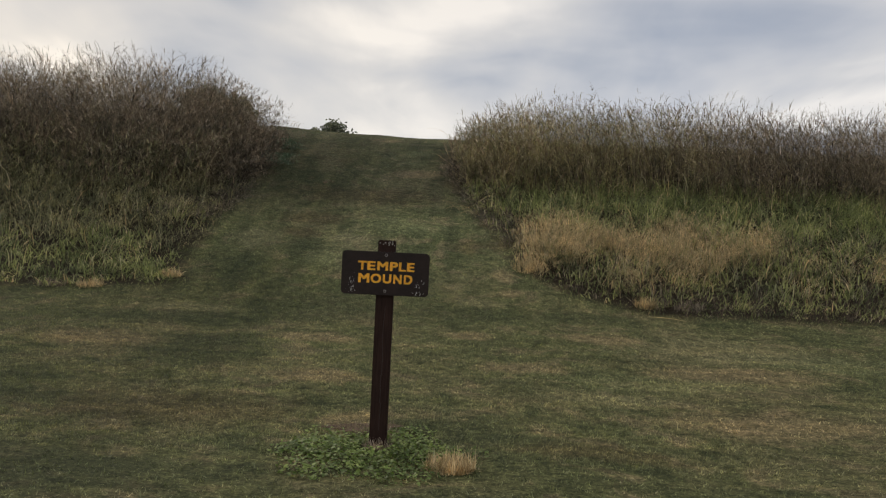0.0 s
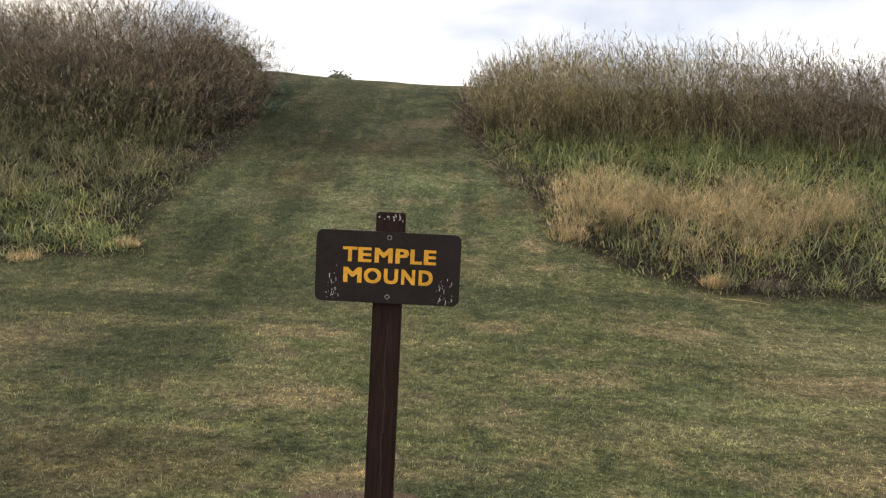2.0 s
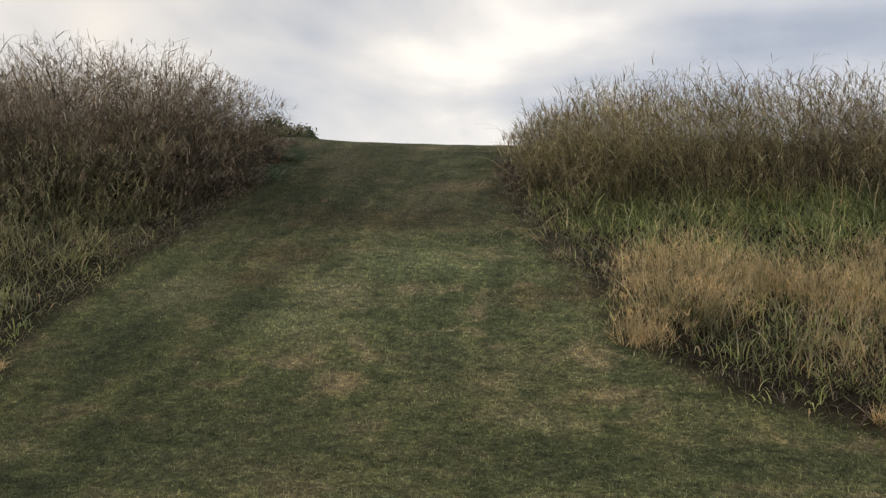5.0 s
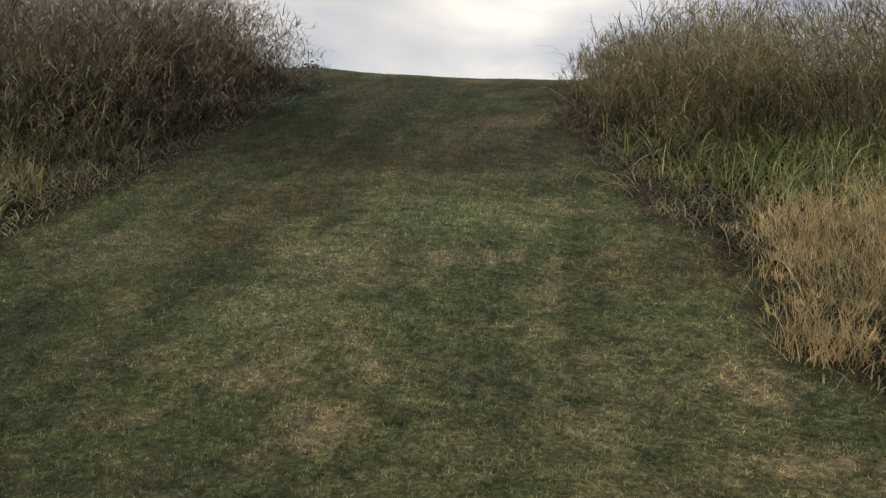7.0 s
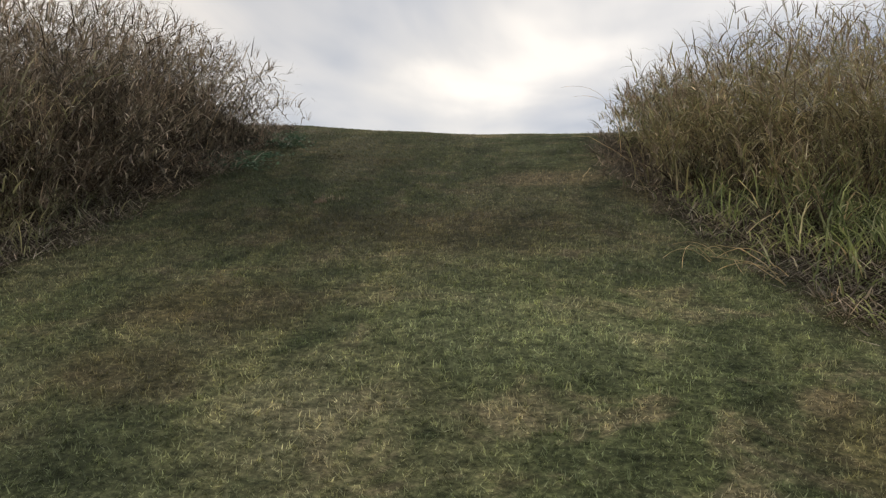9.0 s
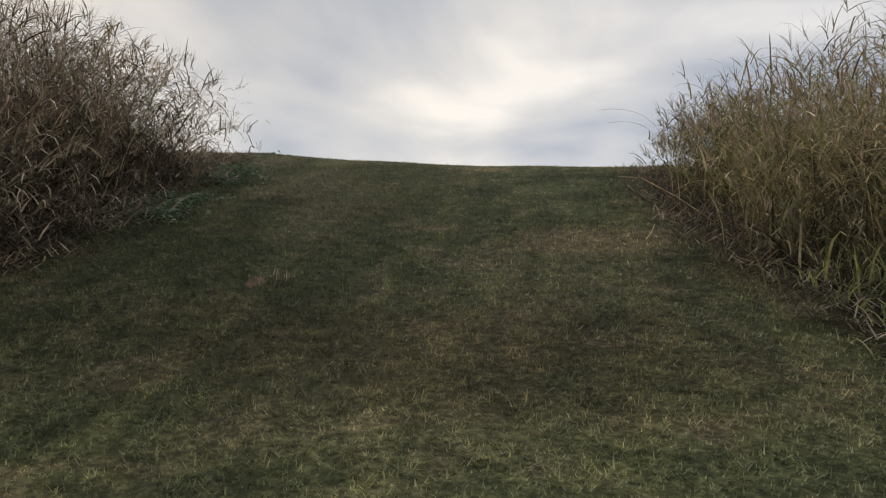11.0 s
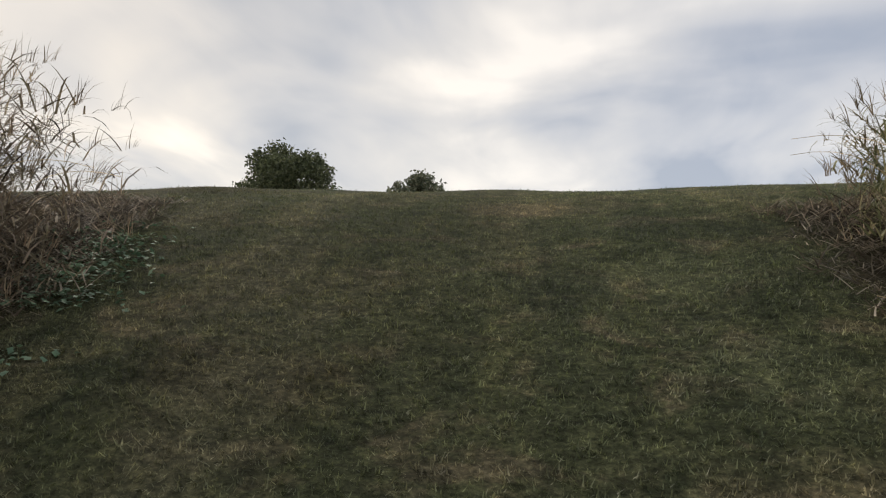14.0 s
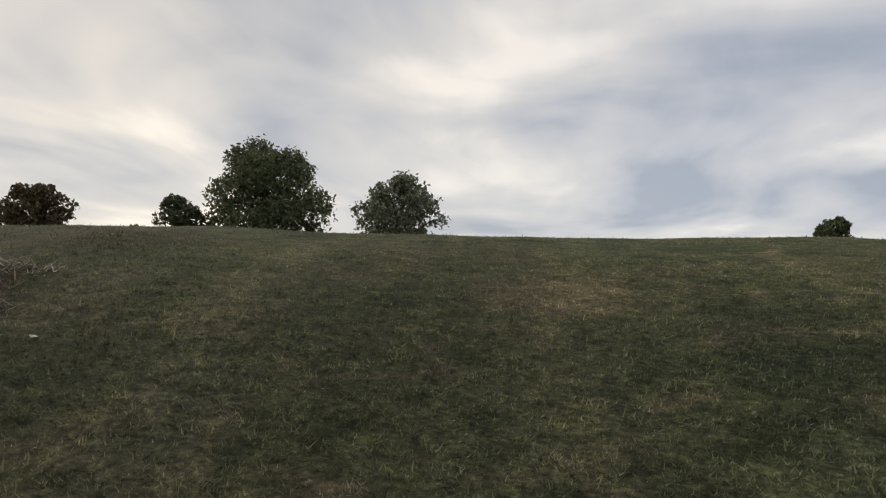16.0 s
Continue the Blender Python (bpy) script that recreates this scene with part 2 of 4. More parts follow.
def ground_material():
    m, nt, bsdf = material("turf", 0.95, 0.1)
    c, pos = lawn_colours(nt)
    grain = noise_at(nt, pos, 42, 5, 0.7)
    rough = nt.nodes.new("ShaderNodeAttribute")
    rough.attribute_name = "litter"
    soil = ramp(nt, noise_at(nt, pos, 9, 5, 0.7), [(0.35, (0.045, 0.034, 0.022)), (0.65, (0.12, 0.092, 0.06))])
    c = mix(nt, rough.outputs["Fac"], c, soil)
    # grain, far darkened: shade down between the blades is put into this colour
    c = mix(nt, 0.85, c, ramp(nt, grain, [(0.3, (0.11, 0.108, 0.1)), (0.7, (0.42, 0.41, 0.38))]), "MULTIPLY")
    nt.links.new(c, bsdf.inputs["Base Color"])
    bump = wire(nt, "ShaderNodeBump", Strength=0.7, Distance=0.03)
    nt.links.new(grain, bump.inputs["Height"])
    nt.links.new(bump.outputs[0], bsdf.inputs["Normal"])
    return m


def blade_lawn_material():
    m, nt, bsdf = material("mown_blade", 0.5, 0.35)
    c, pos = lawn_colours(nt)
    rnd = nt.nodes.new("ShaderNodeNewGeometry").outputs["Random Per Island"]
    c = mix(nt, 1.0, c, ramp(nt, rnd, [(0.0, (0.78, 0.8, 0.78)), (0.5, (1.0, 1.0, 0.97)), (0.9, (1.18, 1.17, 1.13)), (1.0, (1.4, 1.37, 1.3))]), "MULTIPLY")
    nt.links.new(c, bsdf.inputs["Base Color"])
    thin(nt, bsdf, c, 0.3)
    return m


def foliage_material(name, stops, rough=0.6, patch=0.5, through_share=0.3):
    m, nt, bsdf = material(name, rough, 0.3)
    geo = nt.nodes.new("ShaderNodeNewGeometry")
    c = ramp(nt, geo.outputs["Random Per Island"], stops)
    n = noise_at(nt, geo.outputs["Position"], 1.7, 4, 0.6)
    c = mix(nt, patch, c, ramp(nt, n, [(0.36, (0.35, 0.4, 0.36)), (0.5, (1.0, 1.0, 0.95)), (0.64, (1.7, 1.58, 1.4))]), "MULTIPLY")
    clump = noise_at(nt, geo.outputs["Position"], 6.5, 3, 0.6)
    c = mix(nt, 1.0, c, ramp(nt, clump, [(0.36, (0.62, 0.64, 0.62)), (0.5, (1.0, 1.0, 1.0)), (0.66, (1.4, 1.38, 1.32))]), "MULTIPLY")
    nt.links.new(c, bsdf.inputs["Base Color"])
    thin(nt, bsdf, c, through_share)
    return m


M_TURF = ground_material()
M_BLADE = blade_lawn_material()
M_TALL_L = foliage_material("dry_stem_brown", [(0.0, (0.09, 0.071, 0.057)), (0.45, (0.23, 0.184, 0.142)), (0.75, (0.295, 0.262, 0.178)), (0.88, (0.36, 0.295, 0.22)), (1.0, (0.5, 0.425, 0.335))], 0.75, 0.65, 0.2)
M_TALL_R = foliage_material("dry_stem_olive", [(0.0, (0.14, 0.11, 0.07)), (0.3, (0.30, 0.235, 0.145)), (0.65, (0.29, 0.285, 0.13)), (0.88, (0.45, 0.385, 0.235)), (1.0, (0.62, 0.54, 0.39))], 0.65, 0.65, 0.32)
# withered brown, darkened so part of the thickets' inner shade is in the colour
M_UNDER = foliage_material("shaded_withered_leaf", [(0.0, (0.045, 0.033, 0.025)), (0.6, (0.105, 0.078, 0.056)), (1.0, (0.22, 0.17, 0.125))], 0.7, 0.5, 0.12)
M_BUSH = foliage_material("dark_weed_leaf", [(0.0, (0.085, 0.095, 0.05)), (0.6, (0.175, 0.185, 0.09)), (1.0, (0.34, 0.31, 0.18))], 0.5, 0.5, 0.35)
M_OLIVE = foliage_material("olive_leaf", [(0.0, (0.13, 0.13, 0.07)), (0.5, (0.275, 0.27, 0.148)), (0.88, (0.38, 0.355, 0.205)), (1.0, (0.52, 0.47, 0.34))], 0.5, 0.8, 0.38)
M_PLUME = foliage_material("seed_plume", [(0.0, (0.180, 0.132, 0.096)), (1.0, (0.408, 0.324, 0.228))])
M_GREEN = foliage_material("green_leaf", [(0.0, (0.13, 0.162, 0.062)), (0.5, (0.275, 0.312, 0.128)), (0.9, (0.375, 0.395, 0.18)), (1.0, (0.56, 0.52, 0.34))], 0.5, 0.8, 0.4)
M_STRAW = foliage_material("straw", [(0.0, (0.32, 0.23, 0.12)), (0.4, (0.60, 0.455, 0.25)), (0.8, (0.74, 0.585, 0.345)), (1.0, (0.80, 0.69, 0.47))], 0.55, 0.45, 0.4)
M_LITTER = foliage_material("dead_litter", [(0.0, (0.095, 0.076, 0.06)), (0.6, (0.21, 0.172, 0.135)), (1.0, (0.5, 0.43, 0.34))])
M_WEED = foliage_material("broad_weed_leaf", [(0.0, (0.10, 0.15, 0.036)), (0.6, (0.18, 0.25, 0.06)), (1.0, (0.30, 0.36, 0.115))], 0.5, 0.3)
M_WEED_BLUE = foliage_material("bluish_weed_leaf", [(0.0, (0.09, 0.16, 0.10)), (1.0, (0.19, 0.28, 0.18))], 0.5, 0.3)
M_TREE = foliage_material("tree_leaf", [(0.0, (0.062, 0.076, 0.042)), (0.6, (0.11, 0.128, 0.066)), (1.0, (0.18, 0.19, 0.10))], 0.6, 0.3)
M_TREE_GREY = foliage_material("grey_green_tree_leaf", [(0.0, (0.085, 0.098, 0.066)), (0.6, (0.16, 0.175, 0.115)), (1.0, (0.26, 0.26, 0.175))], 0.6, 0.3)
M_TREE_RUST = foliage_material("rusty_tree_leaf", [(0.0, (0.068, 0.048, 0.030)), (0.6, (0.128, 0.087, 0.051)), (1.0, (0.105, 0.120, 0.053))], 0.6, 0.3)


def plain_material(name, colour, rough, spec, grain_scale, dark=0.6, stretch=(1, 1, 1), metal=0.0):
    m, nt, bsdf = material(name, rough, spec)
    tc = nt.nodes.new("ShaderNodeTexCoord").outputs["Object"]
    n = noise_at(nt, stretched(nt, tc, stretch), grain_scale, 6, 0.65)
    big = noise_at(nt, tc, 4, 3)
    c = mix(nt, 1.0, colour, ramp(nt, n, [(0.3, (dark, dark, dark)), (0.7, (1.25, 1.25, 1.25))]), "MULTIPLY")
    c = mix(nt, 0.5, c, ramp(nt, big, [(0.35, (0.75, 0.75, 0.75)), (0.65, (1.25, 1.22, 1.2))]), "MULTIPLY")
    nt.links.new(c, bsdf.inputs["Base Color"])
    bsdf.inputs["Metallic"].default_value = metal
    bump = wire(nt, "ShaderNodeBump", Strength=0.3, Distance=0.004)
    nt.links.new(n, bump.inputs["Height"])
    nt.links.new(bump.outputs[0], bsdf.inputs["Normal"])
    return m


M_POST = plain_material("stained_post", (0.034, 0.018, 0.014), 0.65, 0.12, 14, 0.6, (6, 6, 0.5))
M_BOARD = plain_material("brown_paint", (0.025, 0.016, 0.014), 0.55, 0.22, 30, 0.75)
M_YELLOW = plain_material("yellow_paint", (0.86, 0.42, 0.04), 0.5, 0.3, 40, 0.88)
M_CHIP = plain_material("bare_white_chip", (0.62, 0.6, 0.57), 0.8, 0.2, 60, 0.8)
M_STEEL = plain_material("weathered_steel", (0.3, 0.27, 0.25), 0.5, 0.5, 60, 0.7, metal=0.7)
M_BARK = plain_material("bark", (0.07, 0.055, 0.045), 0.9, 0.2, 3, 0.5, (2, 2, 0.5))
M_SOIL = plain_material("bare_soil", (0.13, 0.093, 0.062), 0.95, 0.1, 25, 0.5)


# ---- mesh helpers ----
def part(name, bm, mat, parent=None, label=""):
    me = bpy.data.meshes.new(name)
    bm.to_mesh(me)
    bm.free()
    me.materials.append(mat)
    ob = new(name, me)
    if parent:
        ob.parent = parent
    return tagged(ob, label)


def mesh_from_arrays(name, verts, faces, mat, smooth=False):
    """A mesh of triangles from arrays."""
    me = bpy.data.meshes.new(name)
    me.vertices.add(len(verts))
    me.vertices.foreach_set("co", np.ascontiguousarray(verts, np.float32).ravel())
    n = len(faces)
    me.loops.add(3 * n)
    me.loops.foreach_set("vertex_index", np.ascontiguousarray(faces, np.int32).ravel())
    me.polygons.add(n)
    me.polygons.foreach_set("loop_start", np.arange(0, 3 * n, 3, dtype=np.int32))
    me.polygons.foreach_set("use_smooth", np.full(n, smooth))
    me.update(calc_edges=True)
    me.materials.append(mat)
    return new(name, me)


def ribbons(base, heading, length, width, bend, lean, steps, rng, twist=0.0):
    """Arching tapered ribbons: verts and faces. lean: start angle from upright, bend: how much further it tips along its length."""
    n = len(length)
    t = np.linspace(0, 1, steps + 1)
    ang = lean[:, None] + bend[:, None] * t[None, :] ** 1.3
    seg = (length / steps)[:, None]
    r = np.concatenate([np.zeros((n, 1)), np.cumsum(np.sin(ang[:, :-1]) * seg, 1)], 1)
    z = np.concatenate([np.zeros((n, 1)), np.cumsum(np.cos(ang[:, :-1]) * seg, 1)], 1)
    hx, hy = np.cos(heading)[:, None], np.sin(heading)[:, None]
    cx, cy, cz = base[:, :1] + hx * r, base[:, 1:2] + hy * r, base[:, 2:3] + z
    turn = heading + np.pi / 2 + rng.uniform(-1, 1, n) * twist
    wx, wy = np.cos(turn)[:, None], np.sin(turn)[:, None]
    w = width[:, None] * 0.5 * (1 - t[None, :-1] ** 2 * 0.75)
    left = np.stack([cx[:, :-1] - wx * w, cy[:, :-1] - wy * w, cz[:, :-1]], 2)
    right = np.stack([cx[:, :-1] + wx * w, cy[:, :-1] + wy * w, cz[:, :-1]], 2)
    tip = np.stack([cx[:, -1], cy[:, -1], cz[:, -1]], 1)[:, None, :]
    verts = np.concatenate([left, right, tip], 1)
    per = 2 * steps + 1
    f = []
    for k in range(steps - 1):
        f += [(k, steps + k, steps + k + 1), (k, steps + k + 1, k + 1)]
    f.append((steps - 1, 2 * steps - 1, 2 * steps))
    faces = (np.array(f)[None] + (np.arange(n) * per)[:, None, None]).reshape(-1, 3)
    tips = np.stack([cx, cy, cz], 2)
    return verts.reshape(-1, 3), faces, tips


def joined(pieces):
    vs, fs, k = [], [], 0
    for v, f in pieces:
        vs.append(v)
        fs.append(f + k)
        k += len(v)
    return np.concatenate(vs), np.concatenate(fs)


# ---- ground ----
def build_ground():
    xs = np.unique(np.concatenate([np.linspace(-1500, -90, 12), np.arange(-90, -16, 3.0), np.arange(-16, 16, 0.2), np.arange(16, 90, 3.0), np.linspace(90, 1500, 12)]))
    ys = np.unique(np.concatenate([np.linspace(-300, -10, 8), np.arange(-10, 1, 1.0), np.arange(1, 34, 0.2), np.arange(34, 90, 1.5), np.linspace(90, 2500, 14)]))
    gx, gy = np.meshgrid(xs, ys)
    verts = np.stack([gx, gy, height(gx, gy)], 2).reshape(-1, 3)
    nx, ny = len(xs), len(ys)
    i = (np.arange(ny - 1)[:, None] * nx + np.arange(nx - 1)[None]).ravel()
    faces = np.concatenate([np.stack([i, i + 1, i + nx + 1], 1), np.stack([i, i + nx + 1, i + nx], 1)])
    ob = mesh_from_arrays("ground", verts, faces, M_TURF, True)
    rough = ob.data.attributes.new("litter", "FLOAT", "POINT")
    rough.data.foreach_set("value", np.clip(unmown(verts[:, 0], verts[:, 1]) / 0.35 + 0.4, 0, 1).astype(np.float32))
    tagged(ob, "mown grass ground rising in a broad earthen mound", "ground", kind="structure")


build_ground()

# ---- sign ----
def rounded_slab(w, h, d, r, steps=7):
    """A board with rounded corners, standing in x and z, its front face at y = -d / 2."""
    bm = bmesh.new()
    ring = []
    for cx, cz, a0 in ((w / 2 - r, h / 2 - r, 0), (-w / 2 + r, h / 2 - r, 90), (-w / 2 + r, -h / 2 + r, 180), (w / 2 - r, -h / 2 + r, 270)):
        for k in range(steps + 1):
            a = radians(a0 + 90 * k / steps)
            ring.append((cx + r * math.cos(a), cz + r * math.sin(a)))
    front = [bm.verts.new((x, -d / 2, z)) for x, z in ring]
    back = [bm.verts.new((x, d / 2, z)) for x, z in ring]
    bm.faces.new(front)
    bm.faces.new(back[::-1])
    n = len(ring)
    for k in range(n):
        bm.faces.new((front[k], back[k], back[(k + 1) % n], front[(k + 1) % n]))
    bmesh.ops.recalc_face_normals(bm, faces=bm.faces)
    bmesh.ops.bevel(bm, geom=[e for e in bm.edges if abs(e.verts[0].co.y - e.verts[1].co.y) < 1e-6], offset=0.003, segments=2, affect="EDGES")
    return bm


def letter_bmesh(ch, x0, x1, z0, z1, y):
    """One character of the built-in font, made bold by laying shifted copies over it, fitted into a box on the board's front."""
    cu = bpy.data.curves.new("glyph", "FONT")
    cu.body, cu.size, cu.extrude, cu.resolution_u = ch, 1.0, 0.02, 4
    ob = bpy.data.objects.new("glyph", cu)
    scene.collection.objects.link(ob)
    me = bpy.data.meshes.new_from_object(ob)
    bpy.data.objects.remove(ob)
    bm = bmesh.new()
    for k in range(9):
        first = len(bm.verts)
        bm.from_mesh(me)
        bm.verts.ensure_lookup_table()
        for v in bm.verts[first:]:
            v.co += Vector((0.036 * (k % 3 - 1), 0.03 * (k // 3 - 1), 0.006 * k))
    bpy.data.meshes.remove(me)
    lo = [min(v.co[k] for v in bm.verts) for k in range(3)]
    hi = [max(v.co[k] for v in bm.verts) for k in range(3)]
    for v in bm.verts:
        u = [(v.co[k] - lo[k]) / (hi[k] - lo[k]) for k in range(3)]
        v.co = (x0 + (x1 - x0) * u[0], y - 0.0025 * u[2], z0 + (z1 - z0) * u[1])
    return bm


def build_sign():
    rng = random.Random(3)
    sign = new("sign")
    sign.location = (-0.408, 5.575, 0.012)
    tagged(sign, "dark brown wooden trail sign with yellow letters on a post", "sign")
    # post, with a drying crack down its face
    bm = bmesh.new()
    bmesh.ops.create_cube(bm, size=1, matrix=Matrix.Translation((0.0, 0.06, 0.6675)) @ Matrix.Diagonal((0.128, 0.079, 1.579, 1)))
    bmesh.ops.bevel(bm, geom=list(bm.edges), offset=0.006, segments=2, affect="EDGES")
    post = part("post", bm, M_POST, sign, "dark stained square timber post")
    bm = bmesh.new()
    for k in range(9):
        z = 0.12 + 0.1 * k
        x = 0.004 + 0.004 * math.sin(k * 1.7)
        bmesh.ops.create_cube(bm, size=1, matrix=Matrix.Translation((x, 0.0208, z)) @ Matrix.Rotation(0.03 * math.sin(k), 4, "Y") @ Matrix.Diagonal((0.004, 0.002, 0.104, 1)))
    part("drying_crack", bm, M_BARK, post)
    bm = bmesh.new()
    for k in range(26):
        bmesh.ops.create_cube(bm, size=1, matrix=Matrix.Translation((rng.uniform(-0.052, 0.055), 0.0202, 1.434 + rng.gauss(0, 0.008))) @ Matrix.Rotation(rng.uniform(0, 3), 4, "Y") @ Matrix.Diagonal((rng.uniform(0.003, 0.009), 0.0016, rng.uniform(0.002, 0.006), 1)))
    tagged(part("chipped_paint", bm, M_CHIP, post, "white chips of worn paint"), kind="stuff")
    bm = rounded_slab(0.634, 0.314, 0.036, 0.031)
    bmesh.ops.translate(bm, verts=bm.verts, vec=(0, 0, 1.215))
    board = part("board", bm, M_BOARD, sign, "dark brown board with rounded corners")
    u = 0.634 / 902
    words = (("TEMPLE", 333, 427, (182, 272, 278, 362, 381, 493, 510, 594, 603, 677, 687, 765)), ("MOUND", 463, 560, (190, 305, 318, 427, 443, 532, 552, 638, 660, 748)))
    for word, top, low, edges in words:
        for k, ch in enumerate(word):
            part("letter", letter_bmesh(ch, (edges[2 * k] - 466) * u, (edges[2 * k + 1] - 466) * u, 1.372 - (low - 230) * 0.00069, 1.372 - (top - 230) * 0.00069, -0.0185), M_YELLOW, board)
    for z in (1.348, 1.087):
        bm = bmesh.new()
        bmesh.ops.create_cone(bm, cap_ends=True, segments=20, radius1=0.0115, radius2=0.0105, depth=0.004, matrix=Matrix.Translation((0.002, -0.0198, z)) @ Matrix.Rotation(radians(90), 4, "X"))
        bolt = part("bolt", bm, M_STEEL, board, "round grey bolt head")
        # raised dark disc in place of the shaded hollow of the bolt head
        bm = bmesh.new()
        bmesh.ops.create_cone(bm, cap_ends=True, segments=6, radius1=0.0072, radius2=0.0066, depth=0.003, matrix=Matrix.Translation((0.002, -0.0222, z)) @ Matrix.Rotation(radians(90), 4, "X"))
        part("socket", bm, M_BOARD, bolt, "raised dark disc for the shade in the bolt's hollow")
    bm = bmesh.new()
    for k in range(58):
        side = rng.choice((-1, 1))
        x = side * (0.225 + abs(rng.gauss(0, 0.03))) if rng.random() < 0.85 else side * rng.uniform(0.17, 0.28)
        z = 1.07 + abs(rng.gauss(0, 0.062))
        if abs(x) > 0.29 or z > 1.27:
            continue
        hh = rng.choice((0.004, 0.006, 0.009, 0.016, 0.026))
        m = Matrix.Translation((x, -0.0185, min(z, 1.32))) @ Matrix.Rotation(rng.gauss(0.08, 0.12), 4, "Y") @ Matrix.Diagonal((rng.uniform(0.0016, 0.0038), 0.0014, hh, 1))
        bmesh.ops.create_icosphere(bm, subdivisions=1, radius=0.5, matrix=m)
    tagged(part("chipped_paint", bm, M_CHIP, board, "white streaks of flaked paint"), kind="stuff")


build_sign()


# ---- growth ----
def on_ground(x, y, sink=0.01):
    return np.stack([x, y, height(x, y) - sink], 1)


def tall_plants(name, x, y, tall, mat, rng, drift, leaves=7, label="", droop=0.0):
    """Tall dry grass: culms, long drooping leaves and a loose seed plume on each. drift: heading the stems lean to, per plant."""
    n = len(x)
    base = on_ground(x, y)
    head = drift + rng.normal(0, 1.1, n)
    culm_v, culm_f, line = ribbons(base, head, tall, rng.uniform(0.003, 0.007, n), rng.uniform(0.15, 0.9, n) * rng.choice([0.6, 1.3, 2.2], n) * (1 + droop), np.abs(rng.normal(0.08, 0.22, n)) + 0.6 * droop * rng.uniform(0, 1, n), 6, rng, 1.5)
    pieces = [(culm_v, culm_f)]
    for k in range(leaves):
        at = 0.04 + 0.94 * ((k + rng.uniform(0, 1, n)) / leaves) ** 0.8
        f = at * 6
        i = np.minimum(f.astype(int), 5)
        p = line[np.arange(n), i] + (line[np.arange(n), i + 1] - line[np.arange(n), i]) * (f - i)[:, None]
        v, fc, _ = ribbons(p, head + rng.normal(0, 1.7, n), rng.uniform(0.14, 0.52, n) * (tall / 2) ** 0.5, rng.uniform(0.006, 0.017, n), rng.uniform(0.6, 2.3, n), rng.uniform(0.5, 1.6, n), 4, rng, 0.9)
        pieces.append((v, fc))
    v, f = joined(pieces)
    ob = mesh_from_arrays(name, v, f, mat)
    tagged(ob, label, "tall grass", kind="stuff")
    keep = rng.random(n) < 0.55
    pieces = []
    for k in range(7):
        p = line[keep, -1] * (1 - 0.05 * k) + line[keep, -2] * 0.05 * k
        m = int(keep.sum())
        v, fc, _ = ribbons(p, head[keep] + rng.normal(0, 0.8, m), rng.uniform(0.06, 0.24, m), rng.uniform(0.003, 0.007, m), rng.uniform(0.3, 1.6, m), rng.uniform(0.0, 0.6, m), 3, rng, 1.5)
        pieces.append((v, fc))
    v, f = joined(pieces)
    tagged(mesh_from_arrays("seed_plumes", v, f, M_PLUME), "loose pale brown plumes atop tall dry grass", "seed plumes", kind="stuff")


def rank_blades(name, x, y, length, mat, rng, label, width=0.010, lean=0.35, steps=4, category="grass"):
    n = len(x)
    v, f, _ = ribbons(on_ground(x, y), rng.uniform(0, 2 * np.pi, n), length, rng.uniform(0.6, 1.4, n) * width, rng.uniform(0.4, 2.0, n), np.abs(rng.normal(0, lean, n)), steps, rng, 1.0)
    ob = mesh_from_arrays(name, v, f, mat)
    return tagged(ob, label, category, kind="stuff")


def tufts(name, x, y, tall, mat, rng, label, per=12, width=0.010, spread=0.05, lean=0.5, bend=(0.7, 2.5), steps=4, rise=0.1):
    """Grass in tufts: blades fan out of each root."""
    n = len(x) * per
    a = rng.uniform(0, 2 * np.pi, n)
    q = np.abs(rng.normal(0, spread, n))
    px, py = np.repeat(x, per) + np.cos(a) * q, np.repeat(y, per) + np.sin(a) * q
    length = np.repeat(tall, per) * rng.uniform(0.45, 1.15, n)
    flop = np.repeat(rng.uniform(0, 2 * np.pi, len(x)), per) + rng.normal(0, 0.7, n)
    v, f, _ = ribbons(on_ground(px, py), np.where(rng.random(n) < 0.55, flop, a + rng.normal(0, 0.5, n)), length, rng.uniform(0.6, 1.4, n) * width, rng.uniform(*bend, n), np.abs(rng.normal(rise, lean, n)), steps, rng, 0.9)
    return tagged(mesh_from_arrays(name, v, f, mat), label, "grass", kind="stuff")


